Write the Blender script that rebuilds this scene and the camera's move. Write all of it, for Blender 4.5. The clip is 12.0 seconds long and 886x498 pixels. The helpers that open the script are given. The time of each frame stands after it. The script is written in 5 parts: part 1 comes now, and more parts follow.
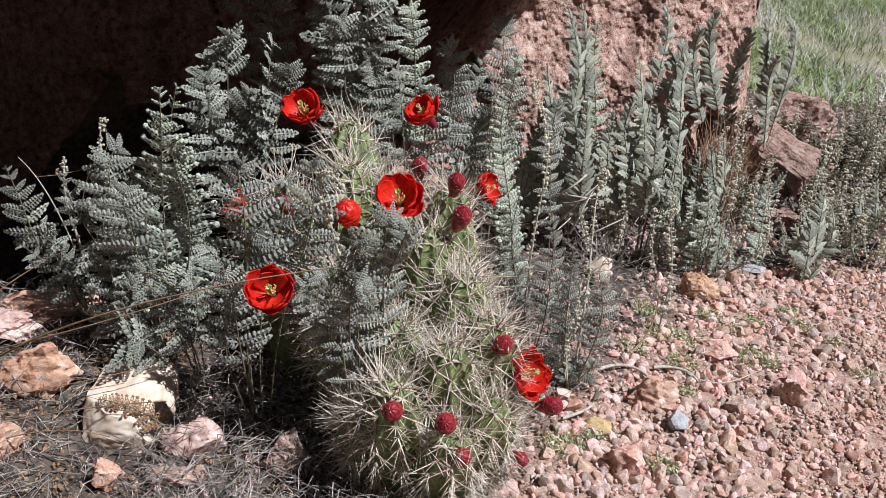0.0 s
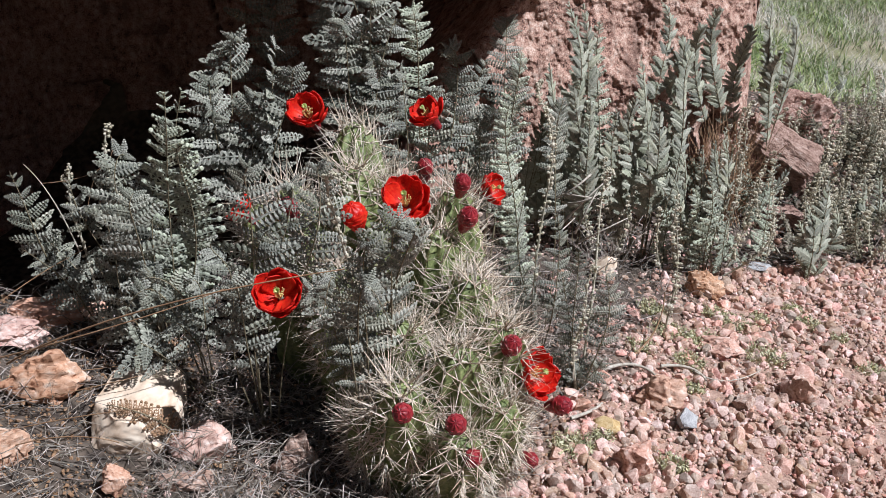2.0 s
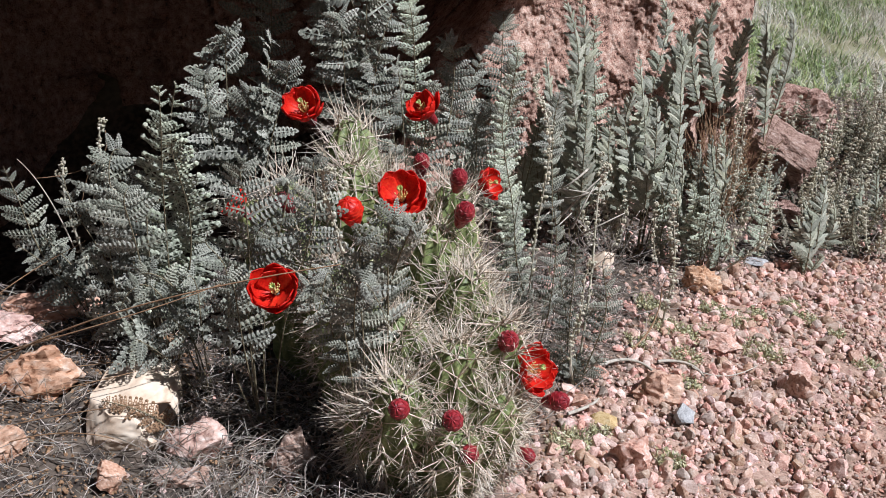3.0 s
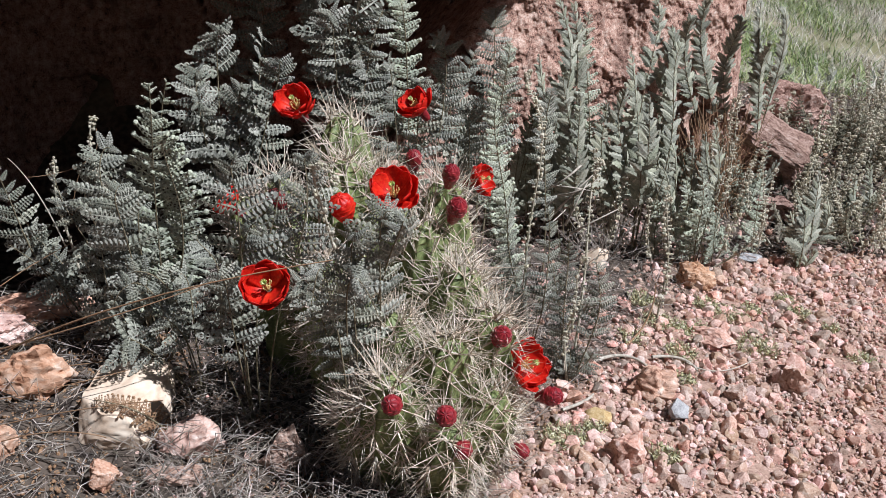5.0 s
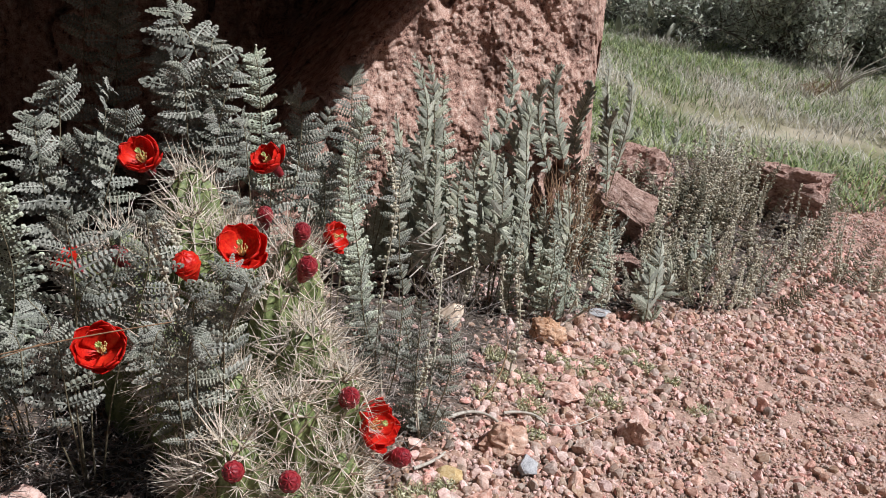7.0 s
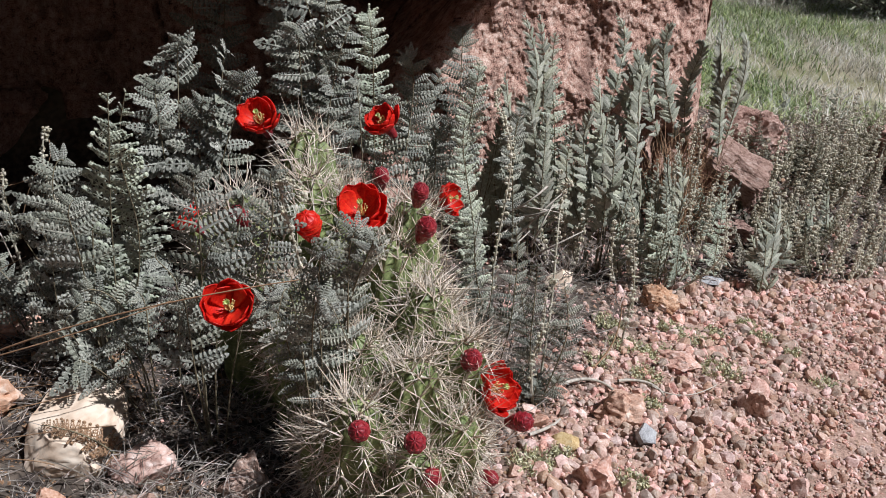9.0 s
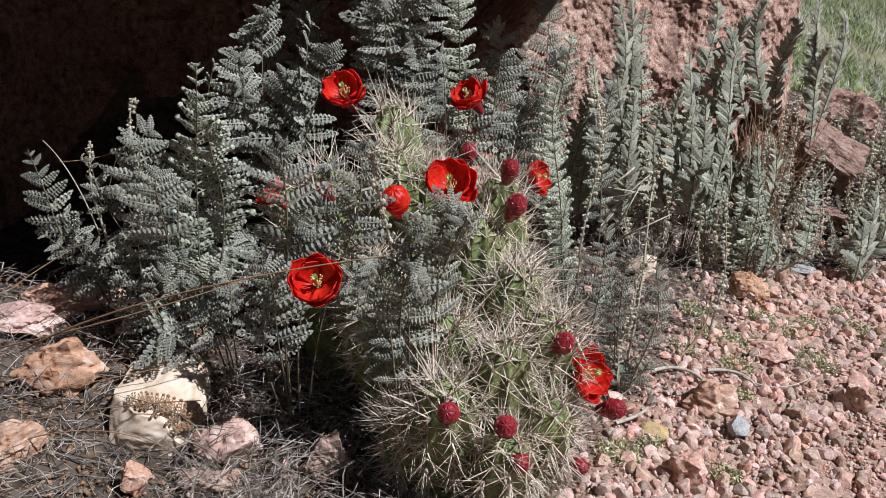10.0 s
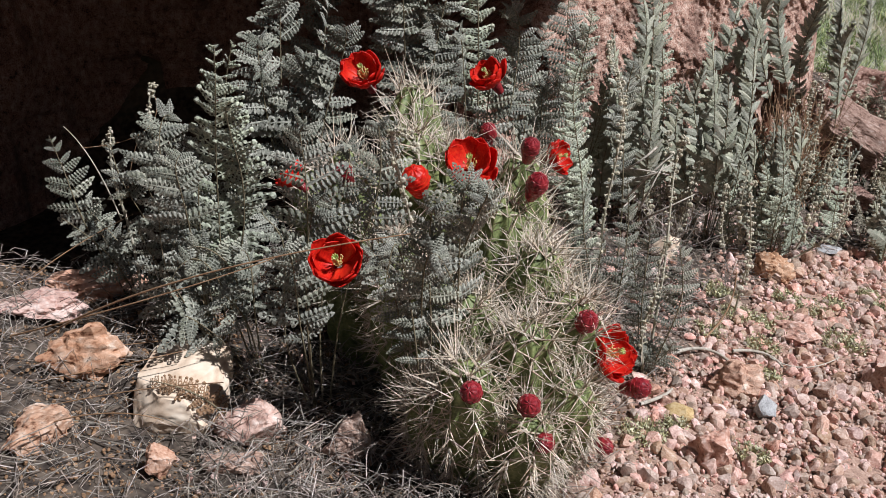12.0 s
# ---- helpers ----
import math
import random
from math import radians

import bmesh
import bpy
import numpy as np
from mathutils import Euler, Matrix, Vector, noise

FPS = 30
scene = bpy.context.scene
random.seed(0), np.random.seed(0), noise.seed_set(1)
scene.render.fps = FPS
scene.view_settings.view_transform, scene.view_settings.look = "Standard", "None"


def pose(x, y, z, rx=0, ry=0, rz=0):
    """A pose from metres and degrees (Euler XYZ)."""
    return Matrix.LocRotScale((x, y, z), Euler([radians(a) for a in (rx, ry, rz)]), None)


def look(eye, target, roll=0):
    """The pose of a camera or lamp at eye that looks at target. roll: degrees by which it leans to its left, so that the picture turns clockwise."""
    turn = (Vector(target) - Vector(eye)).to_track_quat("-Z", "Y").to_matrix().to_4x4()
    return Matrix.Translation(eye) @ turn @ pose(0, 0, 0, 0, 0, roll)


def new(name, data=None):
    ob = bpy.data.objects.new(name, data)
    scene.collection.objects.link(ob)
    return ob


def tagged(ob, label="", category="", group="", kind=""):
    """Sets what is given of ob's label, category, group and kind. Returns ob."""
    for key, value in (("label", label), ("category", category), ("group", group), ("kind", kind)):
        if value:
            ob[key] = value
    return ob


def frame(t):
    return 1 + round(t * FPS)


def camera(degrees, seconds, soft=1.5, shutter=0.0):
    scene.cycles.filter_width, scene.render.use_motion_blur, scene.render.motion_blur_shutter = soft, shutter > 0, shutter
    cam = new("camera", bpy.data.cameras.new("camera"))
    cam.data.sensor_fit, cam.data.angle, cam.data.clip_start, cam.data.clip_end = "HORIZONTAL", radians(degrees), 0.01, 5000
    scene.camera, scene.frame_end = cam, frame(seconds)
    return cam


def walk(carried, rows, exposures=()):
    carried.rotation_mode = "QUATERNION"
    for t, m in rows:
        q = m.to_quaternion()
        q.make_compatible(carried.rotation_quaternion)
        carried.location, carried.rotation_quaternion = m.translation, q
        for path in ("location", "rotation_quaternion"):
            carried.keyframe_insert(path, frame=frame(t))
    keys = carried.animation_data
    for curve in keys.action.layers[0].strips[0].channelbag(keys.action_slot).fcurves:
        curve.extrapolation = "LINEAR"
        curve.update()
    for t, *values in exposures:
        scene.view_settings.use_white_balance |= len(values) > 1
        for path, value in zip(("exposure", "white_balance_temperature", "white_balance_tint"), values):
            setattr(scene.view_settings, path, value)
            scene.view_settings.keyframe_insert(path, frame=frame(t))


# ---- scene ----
cam = camera(53.1, 12.0, 0.85)
PATH = [
    (0, (0.219, -0.109, 0.85), (-0.02, 1.683, -0.005), 1.2),
    (0.5, (0.217, -0.105, 0.843), (-0.012, 1.683, -0.021), 1.3),
    (1, (0.214, -0.106, 0.845), (-0.018, 1.686, -0.013), 1.0),
    (1.5, (0.212, -0.108, 0.848), (-0.027, 1.687, -0.002), 0.8),
    (2, (0.211, -0.11, 0.847), (-0.03, 1.685, -0.002), 0.4),
    (2.5, (0.213, -0.105, 0.845), (-0.023, 1.687, -0.012), 0.4),
    (3, (0.21, -0.105, 0.845), (-0.022, 1.686, -0.014), 0.5),
    (5, (0.215, -0.105, 0.838), (-0.009, 1.688, -0.019), 0.2),
    (5.5, (0.221, -0.109, 0.838), (0.047, 1.689, -0.022), 0.3),
    (5.6, (0.211, -0.1, 0.838), (0.064, 1.705, -0.01), 1.2),
    (5.7, (0.22, -0.103, 0.86), (0.087, 1.713, 0.033), 1.9),
    (5.8, (0.231, -0.105, 0.855), (0.144, 1.731, 0.068), 2.0),
    (5.9, (0.237, -0.104, 0.855), (0.191, 1.73, 0.059), 2.5),
    (6, (0.236, -0.099, 0.864), (0.233, 1.738, 0.074), 3.7),
    (6.5, (0.241, -0.099, 0.86), (0.317, 1.758, 0.119), 4.5),
    (8.5, (0.208, -0.088, 0.835), (0.138, 1.742, 0.032), 2.8),
    (9, (0.192, -0.081, 0.825), (0.071, 1.743, 0.012), 2.2),
    (9.5, (0.174, -0.067, 0.806), (-0.009, 1.742, -0.028), 1.8),
    (10, (0.156, -0.055, 0.799), (-0.101, 1.74, -0.045), 1.4),
    (10.5, (0.148, -0.052, 0.797), (-0.155, 1.733, -0.051), 0.7),
    (11, (0.157, -0.057, 0.803), (-0.136, 1.733, -0.039), 0.3),
    (11.5, (0.158, -0.058, 0.794), (-0.143, 1.733, -0.045), 0.1),
    (12, (0.156, -0.054, 0.784), (-0.146, 1.725, -0.079), 0.1),
]
EXPOSURES = [(0, 0.36, 6000, 10), (5, 0.34, 6000, 10), (6.5, 0.29, 6250, 10), (8.5, 0.22, 6100, 10), (10, 0.19, 6100, 10), (12, 0.20, 6250, 10)]
walk(cam, [(t, look(eye, target, roll)) for t, eye, target, roll in PATH], EXPOSURES)

# ---------------------------------------------------------------- light
SUN_DIR = Vector((0.57, -0.17, 0.80)).normalized()
world = bpy.data.worlds.new("sky")
scene.world = world
world.use_nodes = True
wn = world.node_tree
sky = wn.nodes.new("ShaderNodeTexSky")
sky.sky_type, sky.sun_disc = "NISHITA", False
sky.sun_elevation = math.asin(SUN_DIR.z)
sky.sun_rotation = math.atan2(SUN_DIR.x, SUN_DIR.y)
wn.nodes["Background"].inputs["Strength"].default_value = 0.014
wn.links.new(sky.outputs["Color"], wn.nodes["Background"].inputs["Color"])
sun = new("sun", bpy.data.lights.new("sun", "SUN"))
sun.data.energy, sun.data.angle, sun.data.color = 5.0, radians(0.53), (1.0, 0.985, 0.99)
sun.matrix_world = look(SUN_DIR * 20, (0, 0, 0))


# ---------------------------------------------------------------- helpers for meshes and materials
def material(name, stops, scale=30.0, rough=0.85, bump=0.3, bump_scale=None, metal=0.0, vary=0.0, island=False, spec=0.3, fine=6.0,
             sheen=0.0, clear=0.0, trans=0.0, relief=None):
    """Noise-coloured material: stops is a list of (position, (r, g, b)); vary is the change of brightness from piece to piece; relief is the
    bump's height in metres for things whose own units are not metres."""
    m = bpy.data.materials.new(name)
    m.use_nodes = True
    t = m.node_tree
    b = t.nodes["Principled BSDF"]
    co = t.nodes.new("ShaderNodeTexCoord")
    n1 = t.nodes.new("ShaderNodeTexNoise")
    n1.inputs["Scale"].default_value, n1.inputs["Detail"].default_value, n1.inputs["Roughness"].default_value = scale, 8.0, 0.65
    t.links.new(co.outputs["Object"], n1.inputs["Vector"])
    n2 = t.nodes.new("ShaderNodeTexNoise")
    n2.inputs["Scale"].default_value, n2.inputs["Detail"].default_value = scale * fine, 5.0
    t.links.new(co.outputs["Object"], n2.inputs["Vector"])
    mix = t.nodes.new("ShaderNodeMath")
    mix.operation = "MULTIPLY_ADD"
    mix.inputs[1].default_value = 0.45
    half = t.nodes.new("ShaderNodeMath")
    half.operation = "MULTIPLY"
    half.inputs[1].default_value = 0.55
    t.links.new(n1.outputs["Fac"], half.inputs[0])
    t.links.new(n2.outputs["Fac"], mix.inputs[0])
    t.links.new(half.outputs[0], mix.inputs[2])
    ramp = t.nodes.new("ShaderNodeValToRGB")
    e = ramp.color_ramp.elements
    while len(e) < len(stops):
        e.new(0.5)
    for el, (p, c) in zip(e, stops):
        el.position, el.color = 0.5 + (p - 0.52) * 0.62, (*c, 1)
    t.links.new(mix.outputs[0], ramp.inputs["Fac"])
    col = ramp.outputs["Color"]
    if vary:
        hsv = t.nodes.new("ShaderNodeHueSaturation")
        rnd = t.nodes.new("ShaderNodeNewGeometry" if island else "ShaderNodeObjectInfo")
        mr = t.nodes.new("ShaderNodeMapRange")
        mr.inputs["To Min"].default_value, mr.inputs["To Max"].default_value = 1 - vary, 1 + vary
        t.links.new(rnd.outputs["Random Per Island" if island else "Random"], mr.inputs["Value"])
        t.links.new(mr.outputs[0], hsv.inputs["Value"])
        mh = t.nodes.new("ShaderNodeMapRange")
        mh.inputs["To Min"].default_value, mh.inputs["To Max"].default_value = 0.5 + vary * 0.06, 0.5 - vary * 0.06
        t.links.new(rnd.outputs["Random Per Island" if island else "Random"], mh.inputs["Value"])
        t.links.new(mh.outputs[0], hsv.inputs["Hue"])
        fr = t.nodes.new("ShaderNodeMath")
        fr.operation = "MULTIPLY"
        fr.inputs[1].default_value = 7.31
        t.links.new(rnd.outputs["Random Per Island" if island else "Random"], fr.inputs[0])
        fc = t.nodes.new("ShaderNodeMath")
        fc.operation = "FRACT"
        t.links.new(fr.outputs[0], fc.inputs[0])
        ms = t.nodes.new("ShaderNodeMapRange")
        ms.inputs["To Min"].default_value, ms.inputs["To Max"].default_value = 1 - vary * 0.8, 1 + vary * 0.7
        t.links.new(fc.outputs[0], ms.inputs["Value"])
        t.links.new(ms.outputs[0], hsv.inputs["Saturation"])
        t.links.new(col, hsv.inputs["Color"])
        col = hsv.outputs["Color"]
    t.links.new(col, b.inputs["Base Color"])
    b.inputs["Roughness"].default_value, b.inputs["Metallic"].default_value = rough, metal
    b.inputs["Specular IOR Level"].default_value = spec
    b.inputs["Sheen Weight"].default_value = sheen
    b.inputs["Coat Weight"].default_value = clear
    if bump:
        bp = t.nodes.new("ShaderNodeBump")
        n3 = n2
        if bump_scale:
            n3 = t.nodes.new("ShaderNodeTexNoise")
            n3.inputs["Scale"].default_value, n3.inputs["Detail"].default_value = bump_scale, 8.0
            n3.inputs["Roughness"].default_value = 0.7
            t.links.new(co.outputs["Object"], n3.inputs["Vector"])
        bp.inputs["Strength"].default_value, bp.inputs["Distance"].default_value = bump, relief or 0.4 / (bump_scale or scale * fine)
        t.links.new(n3.outputs["Fac"], bp.inputs["Height"])
        t.links.new(bp.outputs["Normal"], b.inputs["Normal"])
    if trans:
        tr = t.nodes.new("ShaderNodeBsdfTranslucent")
        ms = t.nodes.new("ShaderNodeMixShader")
        ms.inputs["Fac"].default_value = trans
        t.links.new(col, tr.inputs["Color"])
        t.links.new(b.outputs[0], ms.inputs[1])
        t.links.new(tr.outputs[0], ms.inputs[2])
        t.links.new(ms.outputs[0], t.nodes["Material Output"].inputs["Surface"])
    return m


class Soup:
    """Gathers vertices and faces as arrays and makes one mesh of them."""

    def __init__(self):
        self.v, self.f, self.n = [], [], 0

    def add(self, verts, faces):
        self.v.append(np.asarray(verts, float))
        self.f += (np.asarray(faces) + self.n).tolist()
        self.n += len(verts)

    def mesh(self, name, mats, smooth=False):
        me = bpy.data.meshes.new(name)
        me.from_pydata(np.concatenate(self.v).tolist(), [], self.f)
        for m in mats if isinstance(mats, (list, tuple)) else [mats]:
            me.materials.append(m)
        if smooth:
            me.polygons.foreach_set("use_smooth", [True] * len(me.polygons))
        me.update()
        return me


def part(name, data, parent, label=""):
    """Links mesh data as one mesh object under a thing or a part."""
    ob = new(name, data)
    ob.parent = parent
    if label:
        tagged(ob, label)
    return ob


def unit(v):
    v = np.asarray(v, float)
    return v / (np.linalg.norm(v, axis=-1, keepdims=True) + 1e-12)


def tube(points, radii, sides=5):
    """Vertices and faces of a tapering tube along points."""
    p = np.asarray(points, float)
    t = unit(np.gradient(p, axis=0))
    ref = np.array([0.13, 0.37, 0.92]) if abs(t[0, 2]) < 0.8 else np.array([0.93, 0.31, 0.2])
    s = unit(np.cross(t, ref))
    u = np.cross(t, s)
    a = np.arange(sides) / sides * 2 * np.pi
    r = np.asarray(radii, float).reshape(-1, 1, 1)
    v = p[:, None] + r * (np.cos(a)[None, :, None] * s[:, None] + np.sin(a)[None, :, None] * u[:, None])
    k = np.arange(len(p) - 1)[:, None] * sides
    i, j = np.arange(sides)[None], (np.arange(sides) + 1)[None] % sides
    f = np.stack([k + i, k + j, k + sides + j, k + sides + i], -1).reshape(-1, 4)
    return v.reshape(-1, 3), f


def bezier(a, b, c, n):
    t = np.linspace(0, 1, n)[:, None]
    return (1 - t) ** 2 * np.asarray(a) + 2 * t * (1 - t) * np.asarray(b) + t * t * np.asarray(c)


def smoothstep(a, b, x):
    t = np.clip((x - a) / (b - a), 0, 1)
    return t * t * (3 - 2 * t)


def bank_edge(y):
    """Where the open gravel begins, to the right of the bank."""
    return np.interp(y, (-1.5, -0.6, 0.0, 0.4, 0.6, 1.0, 1.3, 1.6, 1.78, 1.9, 2.7, 3.3, 5.0, 9.0), (-3.0, -1.2, -0.25, 0.08, 0.17, 0.25, 0.42, 0.56, 0.90, 1.14, 1.66, 1.92, 3.3, 6.5))


def ground_z(x, y):
    """Height of the ground: the trail falls to the right, the bank rises to the boulder, grass rises far behind; an
    unseen rise is added behind the camera.
    """
    x, y = np.asarray(x, float), np.asarray(y, float)
    z = 0.075 - 0.12 * np.clip(x, -1.5, 1.4)
    z = z + 0.03 * np.sin(x * 2.1 + 0.5) * np.sin(y * 1.7) * smoothstep(2.2, 4.0, y)
    z = z - 0.45 * smoothstep(1.05, 1.20, y) * smoothstep(-0.36, -0.50, x) * smoothstep(2.6, 2.0, y)
    inside = np.clip(bank_edge(y) - x, 0, 1)
    z = z + 0.12 * smoothstep(0.05, 0.5, inside) * smoothstep(1.85, 2.3, y) * smoothstep(3.3, 2.8, y) * smoothstep(0.5, 0.8, x)
    # The steep rise at negative y is added out of view and blocks sky light.
    z = z + 0.12 * np.clip(y - 7.5, 0, 80) + 0.85 * np.clip(-1.3 - y, 0, 7) * (1 - np.exp(-np.clip(-1.3 - y, 0, 9)))
    z = z + 0.006 * np.sin(x * 17 + 2 * np.sin(y * 9)) * np.sin(y * 14 + 1.3 * np.sin(x * 11))
    return z


# ---------------------------------------------------------------- materials
GRAVEL = material("pink_gravel", [(0.30, (0.24, 0.145, 0.112)), (0.46, (0.44, 0.28, 0.225)), (0.62, (0.54, 0.385, 0.32)), (0.8, (0.68, 0.58, 0.52))],
                  60, 0.9, 0.35, vary=0.36, island=True)
SHARD = material("granite_shard", [(0.30, (0.17, 0.105, 0.08)), (0.44, (0.43, 0.27, 0.205)), (0.60, (0.54, 0.385, 0.31)), (0.78, (0.70, 0.61, 0.55))],
                 1.6, 0.9, 0.3, vary=0.28, relief=0.0012)
PINK = material("pink_granite", [(0.30, (0.17, 0.09, 0.075)), (0.42, (0.44, 0.265, 0.205)), (0.56, (0.54, 0.37, 0.305)), (0.75, (0.70, 0.58, 0.52))],
                1.9, 0.85, 0.7, bump_scale=12, vary=0.2, fine=3.5, relief=0.003)
ORANGE = material("orange_granite", [(0.32, (0.15, 0.06, 0.035)), (0.44, (0.47, 0.265, 0.175)), (0.6, (0.58, 0.38, 0.28)), (0.78, (0.72, 0.60, 0.51))],
                  1.8, 0.85, 0.7, bump_scale=12, vary=0.15, fine=3.5, relief=0.003)
RUST = material("rusty_granite", [(0.34, (0.11, 0.055, 0.045)), (0.46, (0.33, 0.195, 0.155)), (0.60, (0.44, 0.29, 0.24)), (0.78, (0.64, 0.50, 0.44))],
                3.2, 0.9, 1.0, bump_scale=26, vary=0.1, fine=4.5, relief=0.006)
CREAM = material("cream_stone", [(0.3, (0.46, 0.33, 0.23)), (0.5, (0.68, 0.54, 0.415)), (0.7, (0.80, 0.69, 0.565))], 1.2, 0.85, 0.22, fine=3.0, relief=0.0015)
GREY = material("grey_stone", [(0.3, (0.20, 0.20, 0.20)), (0.5, (0.34, 0.34, 0.35)), (0.72, (0.52, 0.52, 0.52))], 2.4, 0.8, 0.6, relief=0.0015)
YELLOW = material("yellow_stone", [(0.3, (0.30, 0.19, 0.08)), (0.5, (0.48, 0.34, 0.16)), (0.72, (0.58, 0.46, 0.29))], 2.4, 0.85, 0.6, relief=0.0015)
FROND = material("fern_scales", [(0.3, (0.11, 0.123, 0.10)), (0.5, (0.225, 0.232, 0.188)), (0.72, (0.485, 0.475, 0.405))], 2.6, 0.8, 0.5,
                 vary=0.3, sheen=0.0, trans=0.02, relief=0.0006)
PALE = material("pale_fern", [(0.3, (0.165, 0.183, 0.135)), (0.5, (0.285, 0.297, 0.228)), (0.72, (0.45, 0.443, 0.365))], 2.6, 0.8, 0.5,
                vary=0.28, sheen=0.0, trans=0.03, relief=0.0006)
DRYFERN = material("dry_fern", [(0.3, (0.07, 0.068, 0.045)), (0.5, (0.155, 0.145, 0.10)), (0.72, (0.32, 0.29, 0.21))], 60, 0.85, 0.4, vary=0.35)
WOOL = material("woolly_young_fern", [(0.3, (0.21, 0.235, 0.17)), (0.5, (0.35, 0.38, 0.29)), (0.72, (0.55, 0.57, 0.47))], 2.6, 0.85, 0.4, vary=0.2, relief=0.0006)
BEAD = material("curled_fern", [(0.3, (0.17, 0.155, 0.11)), (0.5, (0.38, 0.35, 0.26)), (0.72, (0.60, 0.56, 0.45))], 200, 0.85, 0.3, vary=0.25, island=True)
STIPE = material("fern_stalk", [(0.3, (0.10, 0.08, 0.05)), (0.6, (0.19, 0.16, 0.10)), (0.8, (0.30, 0.28, 0.20))], 120, 0.7, 0.2)
FLESH = material("cactus_skin", [(0.3, (0.075, 0.10, 0.032)), (0.5, (0.145, 0.18, 0.065)), (0.7, (0.26, 0.285, 0.12))], 45, 0.5, 0.2, spec=0.4)
SPINE = material("cactus_spines", [(0.3, (0.30, 0.23, 0.17)), (0.5, (0.50, 0.425, 0.335)), (0.72, (0.70, 0.63, 0.54))], 90, 0.6, 0.0, vary=0.3, island=True)
PETAL = material("scarlet_petal", [(0.3, (0.55, 0.008, 0.006)), (0.5, (0.72, 0.02, 0.01)), (0.75, (0.82, 0.06, 0.02))], 60, 0.42, 0.15, spec=0.4, trans=0.38)
BUD = material("crimson_bud", [(0.3, (0.11, 0.006, 0.011)), (0.5, (0.22, 0.009, 0.017)), (0.75, (0.34, 0.03, 0.034))], 90, 0.42, 0.3, spec=0.5)
STIGMA = material("green_stigma", [(0.3, (0.50, 0.58, 0.20)), (0.7, (0.66, 0.70, 0.34))], 90, 0.6, 0.1)
ANTHER = material("yellow_anther", [(0.3, (0.60, 0.42, 0.14)), (0.7, (0.78, 0.64, 0.30))], 90, 0.7, 0.1)
STRAW = material("dry_straw", [(0.3, (0.095, 0.08, 0.07)), (0.5, (0.215, 0.182, 0.155)), (0.72, (0.46, 0.41, 0.36))], 30, 0.85, 0.2, vary=0.45, island=True)
STALK = material("dry_stalk", [(0.3, (0.16, 0.09, 0.05)), (0.6, (0.31, 0.19, 0.11)), (0.8, (0.44, 0.32, 0.21))], 40, 0.75, 0.2)
TWIG = material("bleached_twig", [(0.3, (0.26, 0.225, 0.18)), (0.6, (0.47, 0.43, 0.37)), (0.8, (0.62, 0.57, 0.51))], 40, 0.85, 0.3)
GRASS = material("green_grass", [(0.3, (0.15, 0.20, 0.08)), (0.5, (0.25, 0.31, 0.14)), (0.72, (0.39, 0.42, 0.24))], 2.5, 0.7, 0.0, vary=0.4, island=True, trans=0.2)
DRYGRASS = material("dry_grass", [(0.3, (0.33, 0.30, 0.23)), (0.5, (0.47, 0.44, 0.37)), (0.72, (0.62, 0.59, 0.52))], 2.5, 0.8, 0.0, vary=0.35, island=True, trans=0.1)
SEEDLING = material("seedling_green", [(0.3, (0.30, 0.29, 0.16)), (0.5, (0.44, 0.43, 0.26)), (0.72, (0.58, 0.55, 0.38))], 60, 0.7, 0.0, vary=0.3, island=True)
LEAF = material("shrub_leaf", [(0.3, (0.28, 0.30, 0.235)), (0.5, (0.45, 0.475, 0.39)), (0.72, (0.62, 0.63, 0.55))], 3.0, 0.8, 0.0, vary=0.4, island=True, trans=0.3)
BARK = material("shrub_bark", [(0.3, (0.09, 0.075, 0.06)), (0.6, (0.20, 0.17, 0.14)), (0.8, (0.30, 0.27, 0.23))], 30, 0.9, 0.4)


def ground_material():
    """Pink decomposed granite on the trail, dark litter on the bank, earth and turf behind."""
    m = material("gravel_soil", [(0.30, (0.13, 0.08, 0.06)), (0.46, (0.31, 0.20, 0.155)), (0.60, (0.42, 0.28, 0.22)), (0.8, (0.52, 0.40, 0.34))],
                 45, 0.95, 1.0, bump_scale=130)
    t = m.node_tree
    b = t.nodes["Principled BSDF"]
    base = b.inputs["Base Color"].links[0].from_socket

    def blend(layer, colours, under, scale):
        at = t.nodes.new("ShaderNodeAttribute")
        at.attribute_name = layer
        n = t.nodes.new("ShaderNodeTexNoise")
        n.inputs["Scale"].default_value, n.inputs["Detail"].default_value = scale, 6.0
        r = t.nodes.new("ShaderNodeValToRGB")
        r.color_ramp.elements[0].position, r.color_ramp.elements[1].position = 0.4, 0.62
        r.color_ramp.elements[0].color, r.color_ramp.elements[1].color = (*colours[0], 1), (*colours[1], 1)
        t.links.new(n.outputs["Fac"], r.inputs["Fac"])
        mx = t.nodes.new("ShaderNodeMix")
        mx.data_type = "RGBA"
        t.links.new(at.outputs["Fac"], mx.inputs["Factor"])
        t.links.new(under, mx.inputs["A"])
        t.links.new(r.outputs["Color"], mx.inputs["B"])
        return mx.outputs["Result"]

    co = t.nodes["Texture Coordinate"]
    soil = blend("bank", ((0.04, 0.031, 0.026), (0.135, 0.105, 0.082)), base, 60.0)
    turf = blend("turf", ((0.20, 0.19, 0.10), (0.38, 0.33, 0.24)), soil, 3.0)
    for n in t.nodes:
        if n.bl_idname == "ShaderNodeTexNoise" and not n.inputs["Vector"].links:
            t.links.new(co.outputs["Object"], n.inputs["Vector"])
    t.links.new(turf, b.inputs["Base Color"])
    return m


